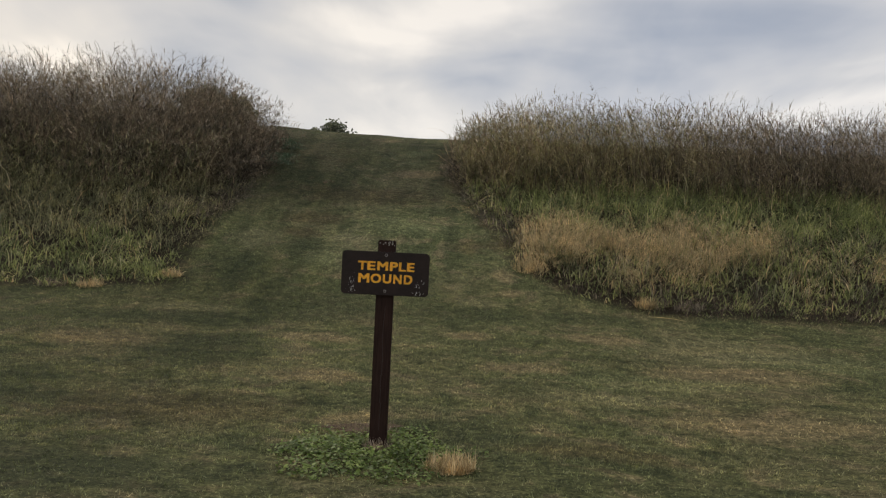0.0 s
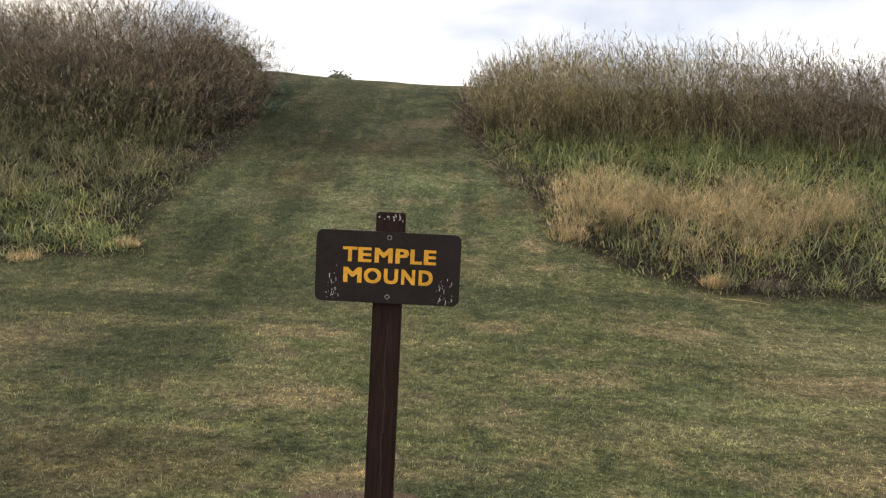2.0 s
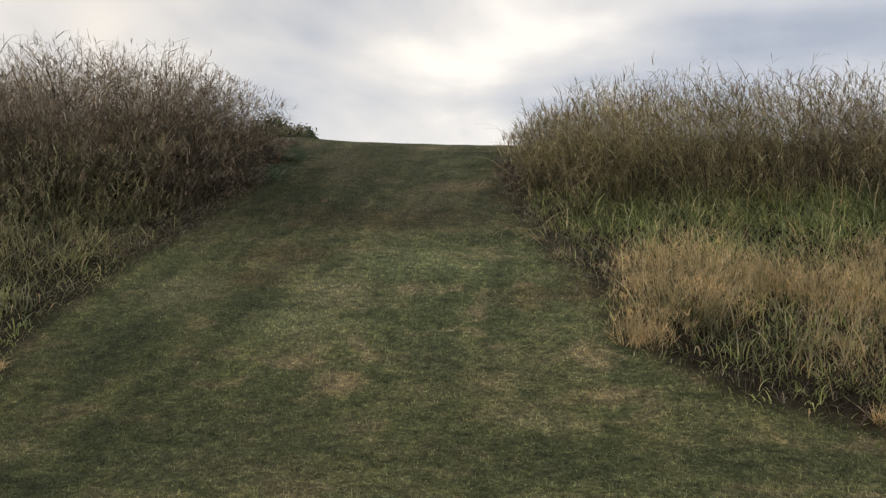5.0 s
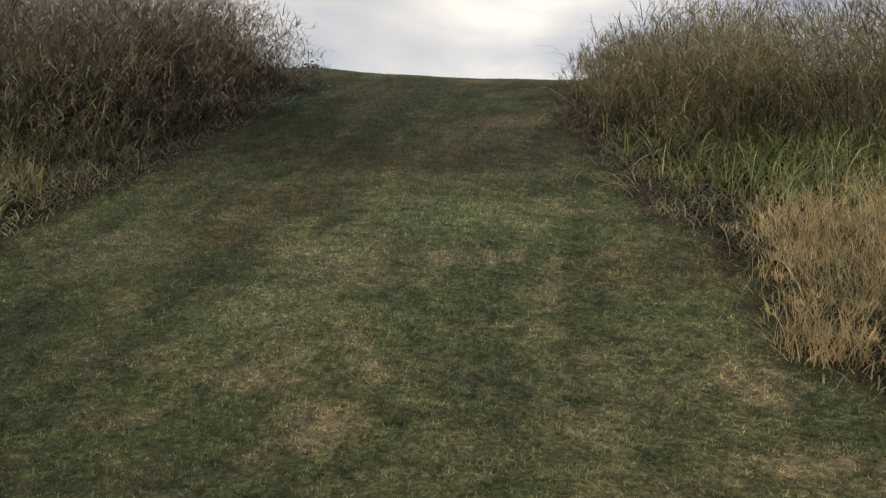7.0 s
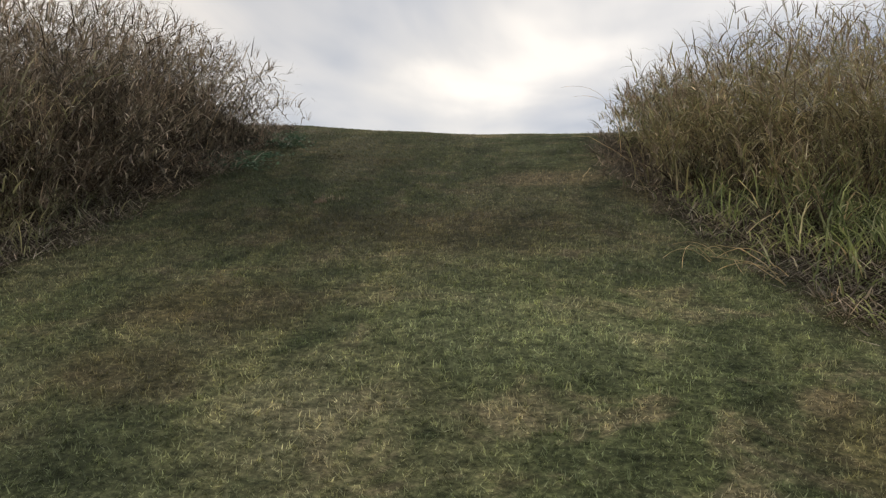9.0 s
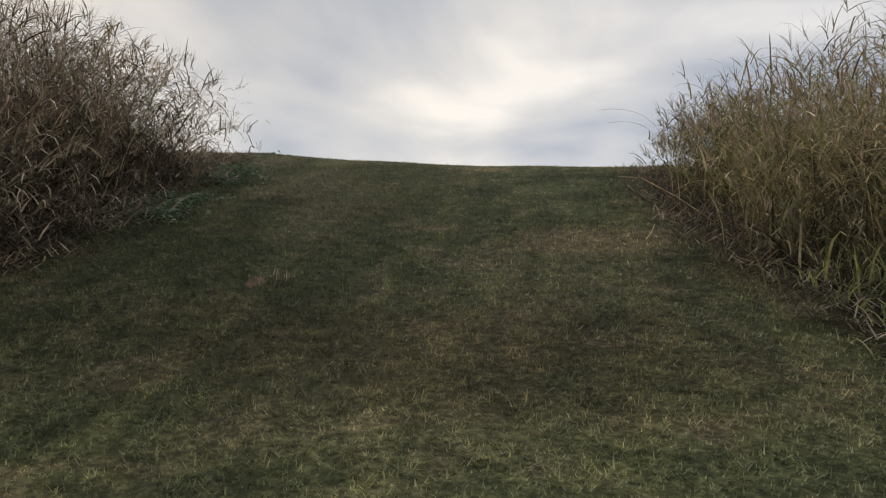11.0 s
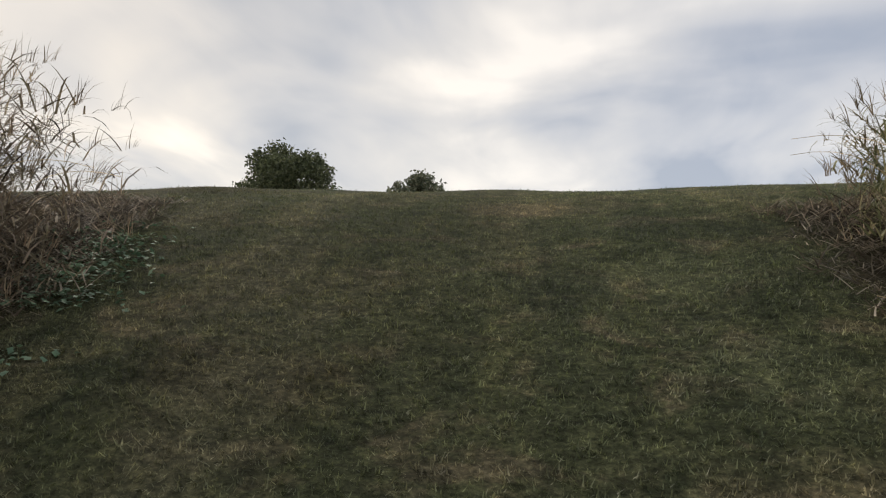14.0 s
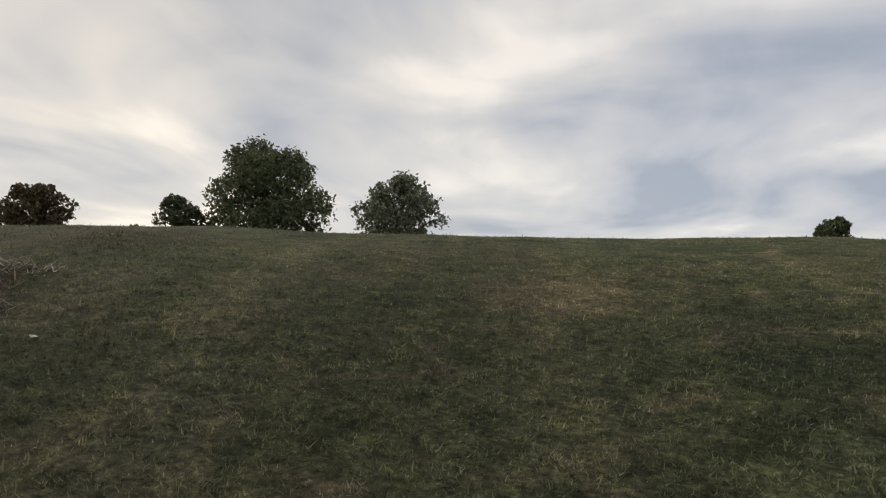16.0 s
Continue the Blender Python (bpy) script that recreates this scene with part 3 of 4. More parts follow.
def feathery(name, x, y, tall, rng, label, per=15):
    """Fine bleached stems, leaning together tuft by tuft, each with a loose hazy head."""
    n = len(x) * per
    q, a = np.abs(rng.normal(0, 0.13, n)), rng.uniform(0, 2 * np.pi, n)
    px, py = np.repeat(x, per) + np.cos(a) * q, np.repeat(y, per) + np.sin(a) * q
    head = np.repeat(rng.uniform(0, 2 * np.pi, len(x)), per) + rng.normal(0, 0.9, n)
    v, f, line = ribbons(on_ground(px, py), head, np.repeat(tall, per) * rng.uniform(0.6, 1.1, n), rng.uniform(0.0025, 0.0045, n), rng.uniform(0.4, 1.6, n), np.abs(rng.normal(0.2, 0.4, n)), 4, rng, 1.5)
    pieces = [(v, f)]
    for k in range(7):
        w = rng.uniform(0, 1, n)[:, None] * 0.9
        p = line[:, -1] * (1 - w) + line[:, -2] * w
        v, f, _ = ribbons(p, head + rng.normal(0, 1.5, n), rng.uniform(0.04, 0.13, n), rng.uniform(0.0022, 0.0045, n), rng.uniform(0.2, 1.4, n), rng.uniform(0.2, 1.4, n), 2, rng, 1.5)
        pieces.append((v, f))
    v, f = joined(pieces)
    tagged(mesh_from_arrays(name, v, f, M_STRAW), label, "grass", kind="stuff")


def swell(x, y, s):
    """Slow uneven swell between 0 and 1."""
    return 0.5 + 0.25 * np.sin(x * s + 1.9 * np.sin(y * s * 0.8 + 1)) + 0.25 * np.sin(y * s * 1.3 + 1.4 * np.sin(x * s * 1.2 + 3))


def scatter(rng, per_metre, x0, x1, y0, y1):
    n = int(per_metre * (x1 - x0) * (y1 - y0))
    return rng.uniform(x0, x1, n), rng.uniform(y0, y1, n)


def clumped(x, y, scale, rng, strength=0.7):
    """Chooses points so that they gather in clumps."""
    w = np.sin(x * scale + 1.3 * np.sin(y * scale * 0.7)) * np.sin(y * scale * 1.1 + 1.7 * np.sin(x * scale * 0.6 + 2))
    return rng.random(len(x)) < 1 - strength * (0.5 - 0.5 * w)


def build_growth():
    rng = np.random.default_rng(11)
    # thicket beside the strip, brown, its stems hanging out over the lawn
    x, y = scatter(rng, 150, -13.5, -4.3, 15.7, 22.6)
    d = unmown(x, y)
    keep = (d > 0.6 + 0.22 * np.sin(2.1 * y) + np.clip((y - 20.4) * 0.6, 0, 1.4)) & (y > 15.7 + 1.1 * swell(x, y, 1.7)) & clumped(x, y, 5.0, rng, 0.7) & (rng.random(len(x)) < np.where(d < 2.6, 1.0, 0.65))
    x, y, d = x[keep], y[keep], d[keep]
    tall = (1.25 + 0.9 * np.clip((d - 0.7) / 2.0, 0, 1)) * np.interp(x, [-12, -8], [0.86, 1.0]) * rng.uniform(0.72, 1.1, len(x)) * (0.82 + 0.33 * swell(x, y, 4.3)) * np.interp(y, [15.7, 17.0], [0.6, 1.0]) * np.interp(y, [20.5, 22.6], [1.0, 0.85])
    tall_plants("tall_grass", x, y, tall, M_TALL_L, rng, np.where(d < 2.6, -0.1, 1.2 * np.pi), 13, "thicket of tall dry brown grass on the bank", np.clip(2.2 - d, 0, 1.3))
    under = rng.random(len(x)) < np.where(d < 2.6, 0.95, 0.4) * (d > 0.85)
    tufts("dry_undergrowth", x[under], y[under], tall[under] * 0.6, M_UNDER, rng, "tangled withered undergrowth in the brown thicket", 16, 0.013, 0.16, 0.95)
    x, y = scatter(rng, 34, -6.4, -5.4, 19.8, 21.2)
    tall_plants("tall_grass", x, y, rng.uniform(1.2, 1.6, len(x)), M_TALL_L, rng, np.full(len(x), -0.1), 15, "dense upper end of the brown thicket")
    # thicket on the other side, olive
    x, y = scatter(rng, 118, -0.2, 13.0, 16.2, 23.2)
    d = unmown(x, y)
    keep = (d > 0.3 + np.interp(y, [18, 20], [0, 0.3])) & (y > 16.1 + 1.4 * swell(x, y, 1.5)) & clumped(x, y, 5.0, rng, 0.7) & (rng.random(len(x)) < np.where(d < 2.2, 1.0, 0.58))
    x, y, d = x[keep], y[keep], d[keep]
    tall = (0.85 + 0.9 * np.clip((d - 0.2) / 2.2, 0, 1)) * rng.uniform(0.72, 1.08, len(x)) * (0.82 + 0.33 * swell(x, y, 4.1)) * np.interp(y, [16.2, 17.6], [0.6, 1.0]) * np.interp(y, [20.5, 23.2], [1.0, 0.75])
    brown = x + rng.normal(0, 1.2, len(x)) > 6.2
    for some, mat, label in ((~brown, M_TALL_R, "thicket of tall olive and straw-coloured grass"), (brown, M_TALL_L, "browner stretch of the tall grass thicket")):
        tall_plants("tall_grass", x[some], y[some], tall[some], mat, rng, np.where(d[some] < 1.4, np.pi, 1.2 * np.pi), 12, label, 0.6 * np.clip(1.2 - d[some], 0, 1))
    under = rng.random(len(x)) < np.where(d < 2.2, 0.9, 0.45)
    fresh = under & (rng.random(len(x)) < 0.45)
    under &= ~fresh
    tufts("olive_undergrowth", x[fresh], y[fresh], tall[fresh] * 0.55, M_TALL_R, rng, "olive leaves low in the tall grass thicket", 10, 0.012, 0.16, 0.95)
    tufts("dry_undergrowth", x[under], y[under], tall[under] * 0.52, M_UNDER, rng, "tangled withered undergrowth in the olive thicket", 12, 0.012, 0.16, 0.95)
    # leafy dark weeds standing at the thicket's edge
    x, y = scatter(rng, 34, 0.25, 1.6, 19.3, 21.6)
    tall = rng.uniform(0.55, 1.15, len(x)) * np.interp(x, [0.25, 0.9], [0.7, 1.0])
    tall_plants("leafy_weeds", x, y, tall, M_BUSH, rng, np.full(len(x), np.pi), 16, "leafy dark green weeds at the thicket's edge")
    # the same growth further along the mound
    for x0, x1, mat in ((-34, -13.5, M_TALL_L), (13.0, 34, M_TALL_R)):
        x, y = scatter(rng, 7, x0, x1, 15.4, 23.0)
        tall_plants("tall_grass", x, y, rng.uniform(1.5, 2.4, len(x)), mat, rng, np.full(len(x), 0.5), 5, "tall dry grass further along the mound")
        x, y = scatter(rng, 60, x0, x1, 10.9, 15.6)
        rank_blades("rank_grass", x, y, rng.uniform(0.35, 0.8, len(x)), M_GREEN, rng, "rank green grass further along the mound foot", 0.022, 0.4, 3)
    # rank green growth at the foot, beside the strip
    x, y = scatter(rng, 62, -13.5, -3.7, 10.7, 16.9)
    d = unmown(x, y)
    keep = (d > 0.05) & clumped(x, y, 4.2, rng, 0.4)
    x, y, d = x[keep], y[keep], d[keep]
    size = np.clip(0.16 + 0.36 * d, 0.16, 0.46) * rng.uniform(0.6, 1.25, len(x)) * (0.65 + 0.7 * swell(x, y, 3.1))
    low = y + 2.2 * (swell(x, y, 2.6) - 0.5) + rng.normal(0, 0.35, len(x)) < 13.0
    tufts("rank_grass", x[low], y[low], size[low] * 0.85, M_GREEN, rng, "rank green grass with pale arching blades on bank", 11, 0.011, 0.14, 0.5, (0.9, 2.3), rise=0.85)
    tufts("olive_grass", x[~low], y[~low], size[~low], M_OLIVE, rng, "grey-olive arching grass below the brown thicket", 11, 0.0105, 0.14, 0.5, (0.9, 2.3), rise=0.85)
    mid = (~low) & (d > 0.9) & (y > 13.6) & (rng.random(len(x)) < 0.4 * swell(x, y, 3.7) + np.interp(y, [14, 16], [0.05, 0.8]))
    tall_plants("tall_grass", x[mid], y[mid], np.interp(y[mid], [13.5, 16.5], [0.55, 1.4]) * rng.uniform(0.7, 1.2, int(mid.sum())), M_OLIVE, rng, np.full(int(mid.sum()), -0.4), 8, "half-tall olive grass rising into the thicket", 0.4)
    pale = rng.random(len(x)) < 0.16
    tufts("pale_blades", x[pale], y[pale], size[pale] * 1.3, M_STRAW, rng, "bleached dry blades among rank green grass", 2, 0.011, 0.1, 0.7, (1.0, 2.6), rise=0.6)
    # green growth round the straw patch
    x, y = scatter(rng, 60, 0.0, 13.0, 10.7, 18.0)
    d = unmown(x, y)
    back = np.interp(x, [0.9, 2.5, 4, 6.5, 13], [13.6, 14.3, 14.2, 13.6, 13.0])
    front = np.interp(x, [1.2, 2.5, 6, 13], [11.9, 12.3, 12.5, 12.0])
    jit = rng.normal(0, 0.3, len(x)) + 1.9 * (swell(x, y, 2.2) - 0.5)
    zone_straw = (y + jit < back) & (y + jit > front) & (x > 0.9)
    keep = (d > 0.05) & ~(zone_straw & (rng.random(len(x)) < 0.72)) & clumped(x, y, 4.0, rng, 0.4)
    x, y, d = x[keep], y[keep], d[keep]
    size = np.clip(0.16 + 0.45 * d, 0.16, 0.56) * rng.uniform(0.6, 1.25, len(x)) * np.interp(y, [11, 12.5, 14], [0.55, 0.7, 1.0]) * (0.65 + 0.7 * swell(x, y, 3.1))
    tufts("rank_grass", x, y, size, M_GREEN, rng, "rank green grass below the taller thicket", 10, 0.011, 0.14, 0.5, (0.9, 2.3), rise=0.85)
    pale = rng.random(len(x)) < 0.16
    tufts("pale_blades", x[pale], y[pale], size[pale] * 1.25, M_STRAW, rng, "bleached dry blades among rank green grass", 2, 0.011, 0.1, 0.7, (1.0, 2.6), rise=0.6)
    rust = (rng.random(len(x)) < 0.3) & (y < 14.6)
    tufts("brown_tufts", x[rust] + 0.1, y[rust], size[rust] * 0.9, M_LITTER, rng, "withered brown tufts among the green grass", 8, 0.008, 0.09, 0.6)
    # feathery straw patch
    x, y = scatter(rng, 58, 0.9, 10.5, 11.8, 14.4)
    d = unmown(x, y)
    back = np.interp(x, [0.9, 2.5, 4, 6.5, 13], [13.6, 14.3, 14.2, 13.6, 13.0])
    front = np.interp(x, [1.2, 2.5, 6, 13], [12.0, 12.5, 12.7, 12.2])
    sw = swell(x, y, 3.6)
    jit = rng.normal(0, 0.3, len(x)) + 1.9 * (swell(x, y, 2.2) - 0.5)
    keep = (d > 0.05) & (y + jit < back) & (y + jit > front) & (rng.random(len(x)) < np.interp(x, [1, 1.5, 2.2, 5, 7, 10.5], [0.25, 0.7, 1, 0.9, 0.5, 0.25]) * np.clip(0.05 + 1.5 * sw, 0, 1))
    x, y, d = x[keep], y[keep], d[keep]
    size = np.clip(0.2 + 0.42 * d, 0.2, 0.62) * rng.uniform(0.55, 1.2, len(x)) * (0.6 + 0.7 * sw[keep])
    tufts("straw_base", x, y, size * 0.75, M_OLIVE, rng, "dull olive leaves under the bleached grass", 9, 0.009, 0.14, 0.6, (0.8, 2.4), rise=0.5)
    feathery("straw_grass", x, y, size, rng, "feathery patch of bleached straw-coloured grass")
    # dry reddish fringe at the foot
    x, y = scatter(rng, 500, 1.2, 13.0, 10.6, 12.4)
    d = unmown(x, y)
    keep = (d > -0.02) & (d < 1.0) & clumped(x, y, 5, rng, 0.8)
    rank_blades("dry_fringe", x[keep], y[keep], rng.uniform(0.08, 0.28, int(keep.sum())), M_UNDER, rng, "low reddish dry grass fringe at the foot", 0.007, 0.95)
    # dead stalks lying along the edges of the strip
    x, y = scatter(rng, 1000, -6.2, 1.6, 13.5, 23.3)
    d = unmown(x, y)
    keep = (d > -0.12 + rng.normal(0, 0.06, len(x))) & (d < np.where(x < -2, 1.5, 0.8)) & (y > np.where(x < -2, 14.2, 13.5))
    x, y = x[keep], y[keep]
    n = len(x)
    v, f, _ = ribbons(on_ground(x, y, -0.015), rng.uniform(0, 2 * np.pi, n), rng.uniform(0.05, 0.2, n), rng.uniform(0.005, 0.013, n), rng.uniform(-0.1, 0.5, n), rng.uniform(0.9, 1.55, n), 3, rng, 1.0)
    tagged(mesh_from_arrays("dead_stalks", v, f, M_LITTER), "matted dead brown stalks along the mown edge", "litter", kind="stuff")


build_growth()


# ---- broad-leaved weeds ----
def leaf_patch(name, x, y, lift, size, mat, rng, label):
    """Small folded leaves, each two triangles a side, on short hidden stems."""
    n = len(x)
    a = rng.uniform(0, 2 * np.pi, n)
    tilt = rng.normal(0.15, 0.35, n)
    c = np.stack([x, y, height(x, y) + lift], 1)
    u = np.stack([np.cos(a) * np.cos(tilt), np.sin(a) * np.cos(tilt), np.sin(tilt)], 1) * size[:, None]
    w = np.stack([-np.sin(a), np.cos(a), rng.normal(0, 0.25, n)], 1) * size[:, None] * 0.42
    sag = np.zeros((n, 3))
    sag[:, 2] = -0.14 * size
    verts = np.stack([c - u * 0.5, c + w + u * 0.02, c + sag * 0.2, c - w + u * 0.02, c + u * 0.55 + sag], 1)
    tri = np.array([(0, 2, 1), (0, 3, 2), (1, 2, 4), (2, 3, 4)])
    faces = (tri[None] + (np.arange(n) * 5)[:, None, None]).reshape(-1, 3)
    tagged(mesh_from_arrays(name, verts.reshape(-1, 3), faces, mat), label, "weeds", kind="stuff")


def build_weeds():
    rng = np.random.default_rng(21)
    n = 11000
    x, y = rng.uniform(-1.3, 0.4, n), rng.uniform(4.7, 6.1, n)
    r = np.hypot((x + 0.42) / 0.72, (y - 5.36) / 0.58) + 0.12 * np.sin(9 * x) + 0.1 * np.sin(11 * y + 2)
    bare = np.hypot((x + 0.6) / 0.35, (y - 6.05) / 0.16) > 1.0
    keep = (r < rng.uniform(0.55, 1.1, n)) & bare & ((np.abs(x + 0.408) > 0.1) | (np.abs(y - 5.56) > 0.17))
    x, y, r = x[keep], y[keep], r[keep]
    leaf_patch("groundcover_weeds", x, y, rng.uniform(0.008, 0.065, len(x)) * (1.1 - 0.6 * r), rng.uniform(0.016, 0.036, len(x)), M_WEED, rng, "low bright green broad-leaved weeds round the sign post")
    n = 1900
    y = rng.uniform(18.3, 21.6, n)
    x = left_edge(y) + rng.normal(0.1, 0.2, n)
    keep = np.sin(y * 3.1) + np.sin(y * 7) * 0.5 > -0.7
    leaf_patch("verge_weeds", x[keep], y[keep], rng.uniform(0.005, 0.045, int(keep.sum())), rng.uniform(0.025, 0.05, int(keep.sum())), M_WEED_BLUE, rng, "bluish green broad-leaved weeds along the mown edge")


build_weeds()


# ---- tufts and clumps ----
def tuft(name, x, y, r, count, lo, hi, mat, seed, label, lean=0.9, squash=1.0):
    rng = np.random.default_rng(seed)
    a, q = rng.uniform(0, 2 * np.pi, count), np.sqrt(rng.uniform(0, 1, count)) * r
    px, py = x + np.cos(a) * q, y + np.sin(a) * q * squash
    v, f, _ = ribbons(on_ground(px, py), rng.uniform(0, 2 * np.pi, count), lo + (hi - lo) * rng.uniform(0, 1, count) ** 1.6, rng.uniform(0.004, 0.008, count), rng.uniform(0.2, 1.2, count), np.abs(rng.normal(0, lean, count)).clip(0, 1.45), 3, rng, 1.0)
    return tagged(mesh_from_arrays(name, v, f, mat), label, "grass clump", kind="stuff")


tuft("dry_clump", 0.12, 5.1, 0.17, 950, 0.05, 0.16, M_STRAW, 1, "small bleached straw clump in the lawn", 0.7, 0.9)
tuft("dry_clump", -0.41, 5.53, 0.11, 260, 0.03, 0.1, M_LITTER, 12, "withered grass round the foot of the post", 0.8, 0.6)
tuft("dry_clump", -0.55, 6.0, 0.32, 300, 0.02, 0.07, M_LITTER, 9, "dry brown wisps over bare soil behind the post", 1.2, 0.4)
tuft("dry_clump", -5.55, 10.9, 0.22, 360, 0.05, 0.15, M_LITTER, 2, "flattened pale thatch clump at mound foot", 1.1, 0.5)
tuft("dry_clump", -5.0, 10.95, 0.2, 360, 0.06, 0.18, M_STRAW, 3, "flattened pale thatch clump at mound foot", 1.1, 0.6)
tuft("dry_clump", 3.0, 11.2, 0.16, 420, 0.08, 0.26, M_STRAW, 4, "pale dead grass clump at mound foot", 0.9, 0.6)
tuft("dry_clump", 3.6, 11.1, 0.22, 420, 0.08, 0.22, M_LITTER, 5, "brown dead grass clump at mound foot", 0.9, 0.6)
tuft("dry_clump", 1.35, 12.5, 0.2, 260, 0.06, 0.34, M_STRAW, 6, "bleached feathery clump beside the mown strip", 0.7)
tuft("dry_clump", -2.62, 17.2, 0.14, 110, 0.03, 0.1, M_LITTER, 8, "wisps of dry grass round bare soil", 1.0)
tuft("dry_clump", -4.05, 11.5, 0.16, 300, 0.08, 0.22, M_STRAW, 7, "flattened pale clump at the mown edge", 1.1, 0.6)


def dead_stem(points, thick, label):
    """A bent dry stem lying on the grass; points: x, y, lift over the ground."""
    cu = bpy.data.curves.new("dead_stem", "CURVE")
    cu.dimensions, cu.bevel_depth, cu.bevel_resolution = "3D", thick, 1
    sp = cu.splines.new("POLY")
    sp.points.add(len(points) - 1)
    for k, (p, (x, y, up)) in enumerate(zip(sp.points, points)):
        p.co = (x, y, float(height(x, y)) + up, 1)
        p.radius = 1 - 0.6 * k / len(points)
    tmp = new("tmp", cu)
    me = bpy.data.meshes.new_from_object(tmp)
    bpy.data.objects.remove(tmp)
    me.materials.clear()
    me.materials.append(M_STRAW)
    tagged(new("dead_stem", me), label, "dead stem")


dead_stem([(0.62, 15.05, 0.02), (0.55, 15.2, 0.10), (0.46, 15.36, 0.14), (0.34, 15.46, 0.13)], 0.004, "bent bleached dead stem at the thicket's foot")
dead_stem([(0.62, 15.1, 0.02), (0.5, 15.3, 0.08), (0.3, 15.45, 0.06)], 0.003, "thin bleached dead stem at the thicket's foot")
dead_stem([(2.95, 10.78, 0.02), (3.1, 10.7, 0.035), (3.22, 10.68, 0.03), (3.42, 10.6, 0.02)], 0.003, "straight pale dead stem lying on the lawn")
dead_stem([(-0.35, 18.3, 0.02), (-0.3, 18.36, 0.06), (-0.27, 18.45, 0.09)], 0.005, "short pale dead stem standing in the lawn")
dead_stem([(0.25, 18.9, 0.03), (0.0, 19.0, 0.2), (-0.25, 19.2, 0.32), (-0.42, 19.4, 0.3)], 0.003, "long arching dry stem over the mown edge")
for sx, sy, rise, out, far in ((0.15, 19.7, 0.85, 0.7, 0.2), (0.2, 20.3, 0.7, 0.6, 0.1)):
    dead_stem([(sx - out * (k / 12) ** 2.2, sy + far * k / 12, rise * math.sin(1.75 * k / 12)) for k in range(13)], 0.0025, "long arching dry stem over the mown edge")
for sx, sy, rise, out, far in ((-4.75, 19.2, 0.95, 0.85, 0.3), (-4.8, 19.8, 0.75, 0.9, 0.1), (-4.85, 20.3, 0.6, 0.8, 0.1)):
    dead_stem([(sx + out * (k / 12) ** 1.8, sy + far * k / 12, rise * math.sin(1.9 * k / 12)) for k in range(13)], 0.003, "long arching dry stem hanging from the thicket")
tangle = random.Random(8)
for k in range(9):
    sx, sy, turn = 0.5 + tangle.uniform(-0.22, 0.2), 15.4 + tangle.uniform(-0.25, 0.3), tangle.uniform(1.6, 4.2)
    run, arch = tangle.uniform(0.14, 0.36), tangle.uniform(0.03, 0.13)
    dead_stem([(sx + run * j / 6 * math.cos(turn + 0.1 * j), sy + run * j / 6 * math.sin(turn + 0.1 * j), 0.015 + arch * math.sin(0.5 * j)) for j in range(7)], tangle.uniform(0.002, 0.004), "bent bleached dead stem at the thicket's foot")


def bare_patch(x, y, rx, ry, seed, label):
    rng = random.Random(seed)
    bm = bmesh.new()
    rings, seg = 5, 22
    ph = rng.uniform(0, 6)
    wob = [1 + 0.14 * math.sin(2 * math.pi * s / seg * 3 + ph) + 0.1 * math.sin(2 * math.pi * s / seg * 5 + 2 * ph) for s in range(seg)]
    mid = bm.verts.new((x, y, float(height(x, y)) + 0.006))
    last = None
    for k in range(1, rings + 1):
        row = []
        for s in range(seg):
            a = 2 * math.pi * s / seg
            px, py = x + rx * k / rings * wob[s] * math.cos(a), y + ry * k / rings * wob[s] * math.sin(a)
            row.append(bm.verts.new((px, py, float(height(px, py)) + (0.004 + rng.uniform(0, 0.006) if k < rings else -0.012))))
        for s in range(seg):
            e = (s + 1) % seg
            bm.faces.new((mid, row[s], row[e]) if last is None else (last[s], row[s], row[e], last[e]))
        last = row
    tagged(part("bare_soil", bm, M_SOIL), label, "soil", kind="stuff")


bare_patch(-2.7, 17.15, 0.06, 0.1, 1, "worn patch of bare brown soil in turf")
bare_patch(-0.55, 6.0, 0.34, 0.14, 2, "bare brown soil behind the sign post")


# ---- trees behind the mound ----
def limb(bm, a, b, ra, rb, seg=7):
    a, b = Vector(a), Vector(b)
    q = (b - a).to_track_quat("Z", "Y").to_matrix().to_4x4()
    bmesh.ops.create_cone(bm, cap_ends=False, segments=seg, radius1=ra, radius2=rb, depth=(b - a).length, matrix=Matrix.Translation((a + b) / 2) @ q)


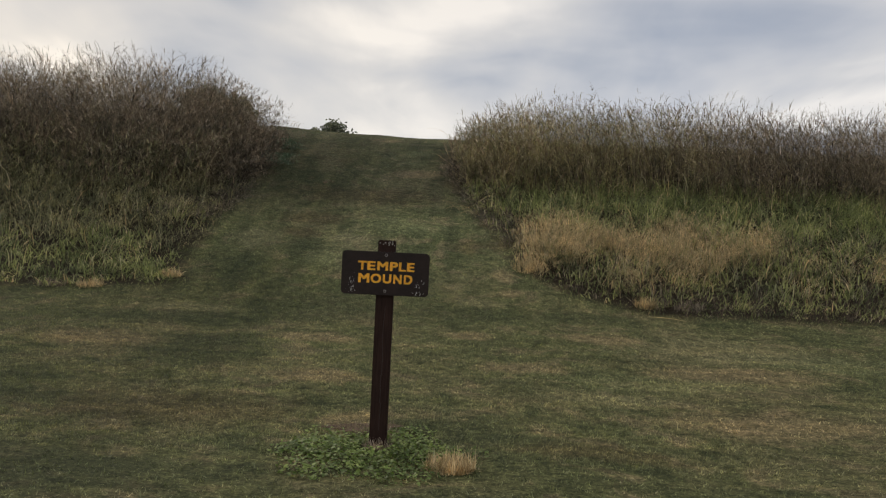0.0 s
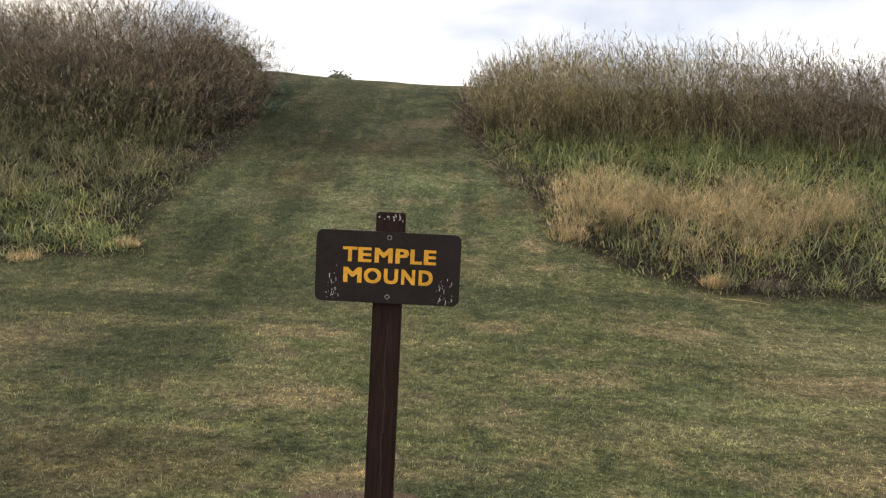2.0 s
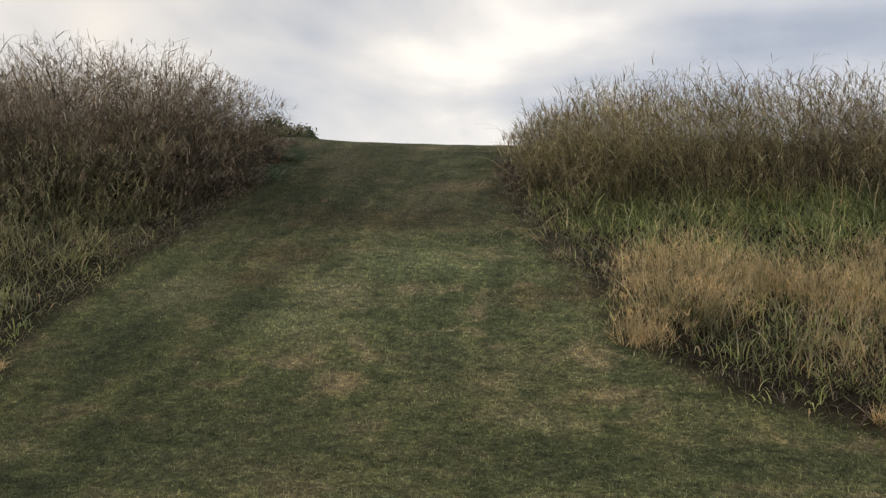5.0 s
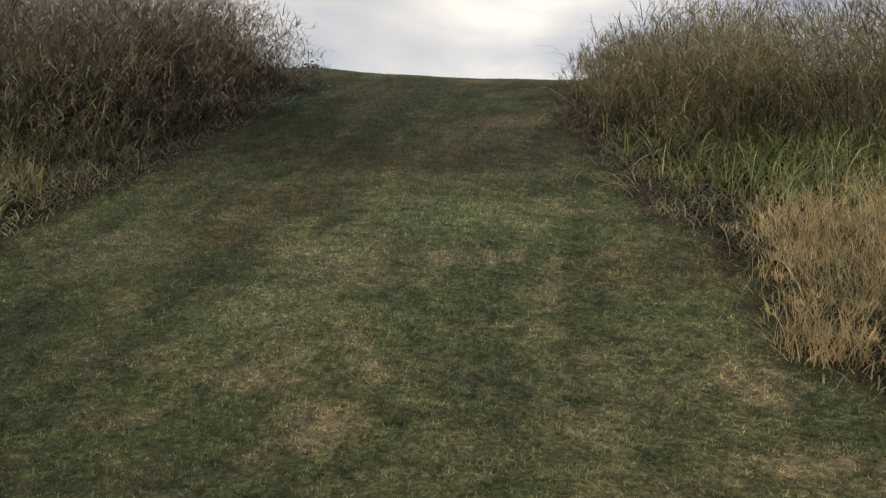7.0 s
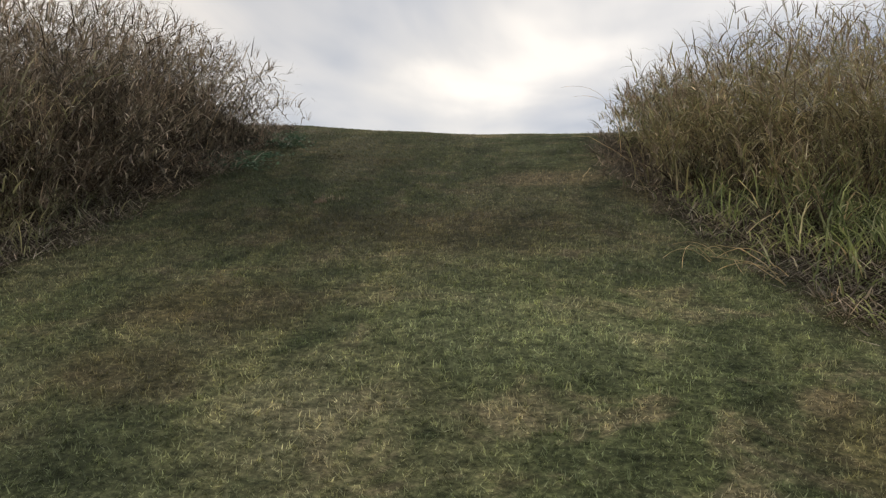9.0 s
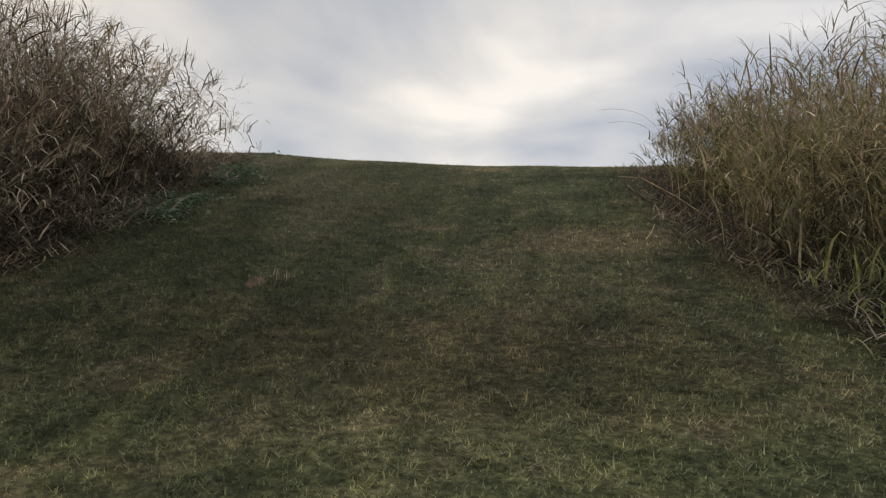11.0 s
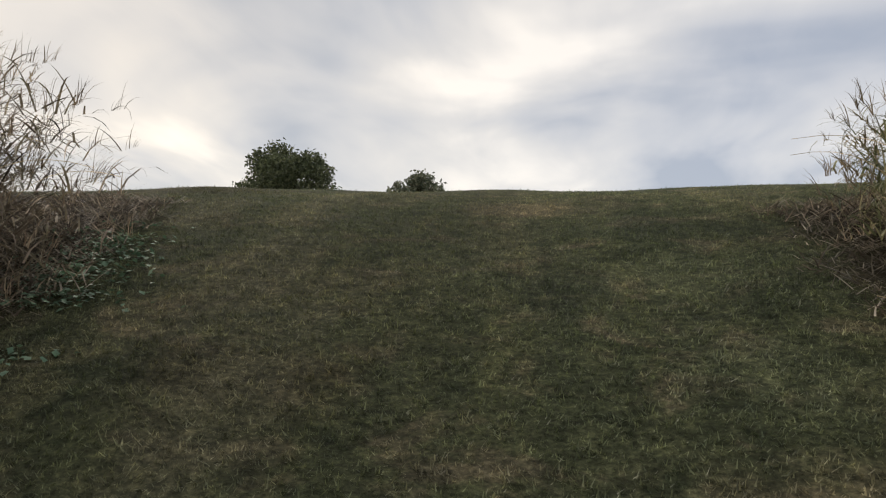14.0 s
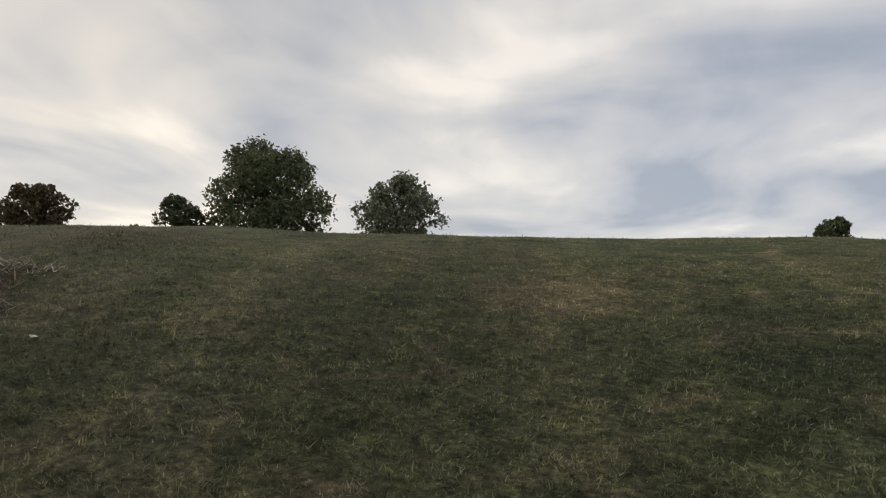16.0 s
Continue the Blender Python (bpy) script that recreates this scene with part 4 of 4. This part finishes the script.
def build_tree(x, y, tall, spread, crown_low, seed, mat, label, count, leaf=0.32):
    rng = np.random.default_rng(seed)
    z0 = float(height(x, y))
    tree = new("tree")
    tree.location = (x, y, z0)
    tagged(tree, label, "tree", group="trees behind the mound")
    bm = bmesh.new()
    fork = crown_low + 0.15 * (tall - crown_low)
    limb(bm, (0, 0, -0.3), (0.1, 0, fork), 0.03 * tall, 0.018 * tall, 10)
    limb(bm, (0.1, 0, fork), (0.0, 0.2, tall * 0.8), 0.018 * tall, 0.004 * tall, 8)
    blobs = []
    mid, half = (crown_low + tall) / 2, (tall - crown_low) / 2
    for k in range(46):
        h = -0.85 + 1.72 * (k + rng.uniform(0, 1)) / 46
        a = rng.uniform(0, 2 * math.pi)
        prof = max(0.05, 1 - max((h + 0.35) / 1.3, 0) ** 2) ** 0.5 * (1 if h > -0.5 else 0.92)
        q = prof * rng.uniform(0.35, 0.9) if h < 0.65 else prof * rng.uniform(0.0, 0.9)
        c = Vector((math.cos(a) * q * spread / 2, math.sin(a) * q * spread / 2, mid + h * half * 0.84))
        s = rng.uniform(0.10, 0.17) * spread * (1.0 if h < 0.5 else 0.8)
        blobs.append((c, s))
        if k % 2 == 0:
            start = Vector((0.05, 0.05, fork + max(0, (c.z - fork)) * 0.35))
            limb(bm, start, c, 0.008 * tall, 0.002 * tall, 5)
    part("trunk", bm, M_BARK, tree, "dark bark trunk with spreading limbs")
    which = rng.integers(0, len(blobs), count)
    cs, ss = np.array([b[0] for b in blobs])[which], np.array([b[1] for b in blobs])[which]
    d = rng.normal(0, 1, (count, 3))
    d /= np.linalg.norm(d, axis=1)[:, None]
    shell = ss * rng.uniform(0.35, 1.0, count) ** 0.5
    # leaves gather in sprays, so that gaps stay open between them
    spray = rng.integers(0, 70, count)
    sd = rng.normal(0, 1, (len(blobs), 70, 3))
    sd /= np.linalg.norm(sd, axis=2)[:, :, None]
    d = sd[which, spray] + rng.normal(0, 0.16, (count, 3))
    c = cs + d * shell[:, None] * np.array([1, 1, 0.8])
    u = rng.normal(0, 1, (count, 3))
    u /= np.linalg.norm(u, axis=1)[:, None]
    w = np.cross(u, rng.normal(0, 1, (count, 3)))
    w /= np.linalg.norm(w, axis=1)[:, None]
    size = rng.uniform(0.6, 1.3, count)[:, None] * leaf
    verts = np.stack([c - u * size, c + w * size * 0.5, c + u * size, c - w * size * 0.5], 1)
    tri = np.array([(0, 1, 2), (0, 2, 3)])
    faces = (tri[None] + (np.arange(count) * 4)[:, None, None]).reshape(-1, 3)
    crown = mesh_from_arrays("crown", verts.reshape(-1, 3), faces, mat)
    crown.parent = tree
    return tree


build_tree(-31.6, 103.4, 22.0, 16.4, 7.0, 1, M_TREE, "large dark green broad-leaved tree with dense crown", 24000, 0.25)
build_tree(-40.4, 100.5, 15.4, 5.6, 6.5, 2, M_TREE, "smaller dark green tree beside the large one", 5500, 0.25)
build_tree(-16.2, 107.2, 18.7, 11.8, 7.0, 3, M_TREE_GREY, "rounded grey-green tree with open airy crown", 10500, 0.26)
build_tree(-52.2, 93.0, 15.3, 7.4, 8.0, 4, M_TREE_RUST, "rounded tree with rusty brown leaves", 6800, 0.26)
build_tree(-57.0, 91.0, 12.6, 6.6, 3.0, 5, M_TREE_RUST, "low tree with thinning rusty leaves", 3500, 0.3)
build_tree(-44.0, 98.0, 11.9, 5.6, 2.5, 6, M_TREE_RUST, "low spreading tree with sparse leaves", 1700, 0.28)
build_tree(30.6, 102.3, 13.0, 4.6, 7.5, 7, M_TREE, "small dark compact evergreen tree", 6000, 0.24)


# ---- mown blades ----
def mown(name, x, y, lo, hi, width, rng, label):
    n = len(x)
    uneven = 0.5 + 1.0 * swell(x, y, 31.0) * swell(x + 5, y - 3, 13.0) ** 0.5
    v, f, _ = ribbons(on_ground(x, y, 0.004), rng.uniform(0, 2 * np.pi, n), rng.uniform(lo, hi, n) * uneven * np.interp(y, [10, 17, 21, 25], [1, 1.15, 1.0, 0.6]), rng.uniform(0.6, 1.4, n) * width, np.zeros(n), np.abs(rng.normal(0.95, 0.4, n)).clip(0, 1.42), 1, rng, 1.2)
    tagged(mesh_from_arrays(name, v, f, M_BLADE), label, "lawn", kind="stuff")


def build_lawn():
    rng = np.random.default_rng(31)
    x, y = scatter(rng, 7600, -5.2, 2.6, 5.2, 24.0)
    keep = (unmown(x, y) < 0.06 * rng.normal(0, 1, len(x))) & (rng.random(len(x)) < np.interp(y, [5, 21, 25], [1, 1, 0.5])) & clumped(x, y, 75.0, rng, 0.8)
    mown("mown_grass", x[keep], y[keep], 0.016, 0.042, 0.0075, rng, "short mown green and straw-coloured grass of the strip")
    x, y = scatter(rng, 1900, -11.0, 11.0, 1.5, 11.2)
    keep = (unmown(x, y) < 0.02) & ~((x > -5.2) & (x < 2.6) & (y > 5.2)) & clumped(x, y, 60.0, rng, 0.8)
    mown("mown_grass", x[keep], y[keep], 0.016, 0.04, 0.0105, rng, "short mown green and straw-coloured lawn before the mound")
    x, y = scatter(rng, 420, -14.0, 12.0, 21.5, 31.0)
    keep = (unmown(x, y) < 0.0) & ~((x > -5.2) & (x < 2.6) & (y < 25) & (rng.random(len(x)) < 0.5))
    mown("mown_grass", x[keep], y[keep], 0.02, 0.05, 0.011, rng, "short mown grass on the crest of the mound")


build_lawn()
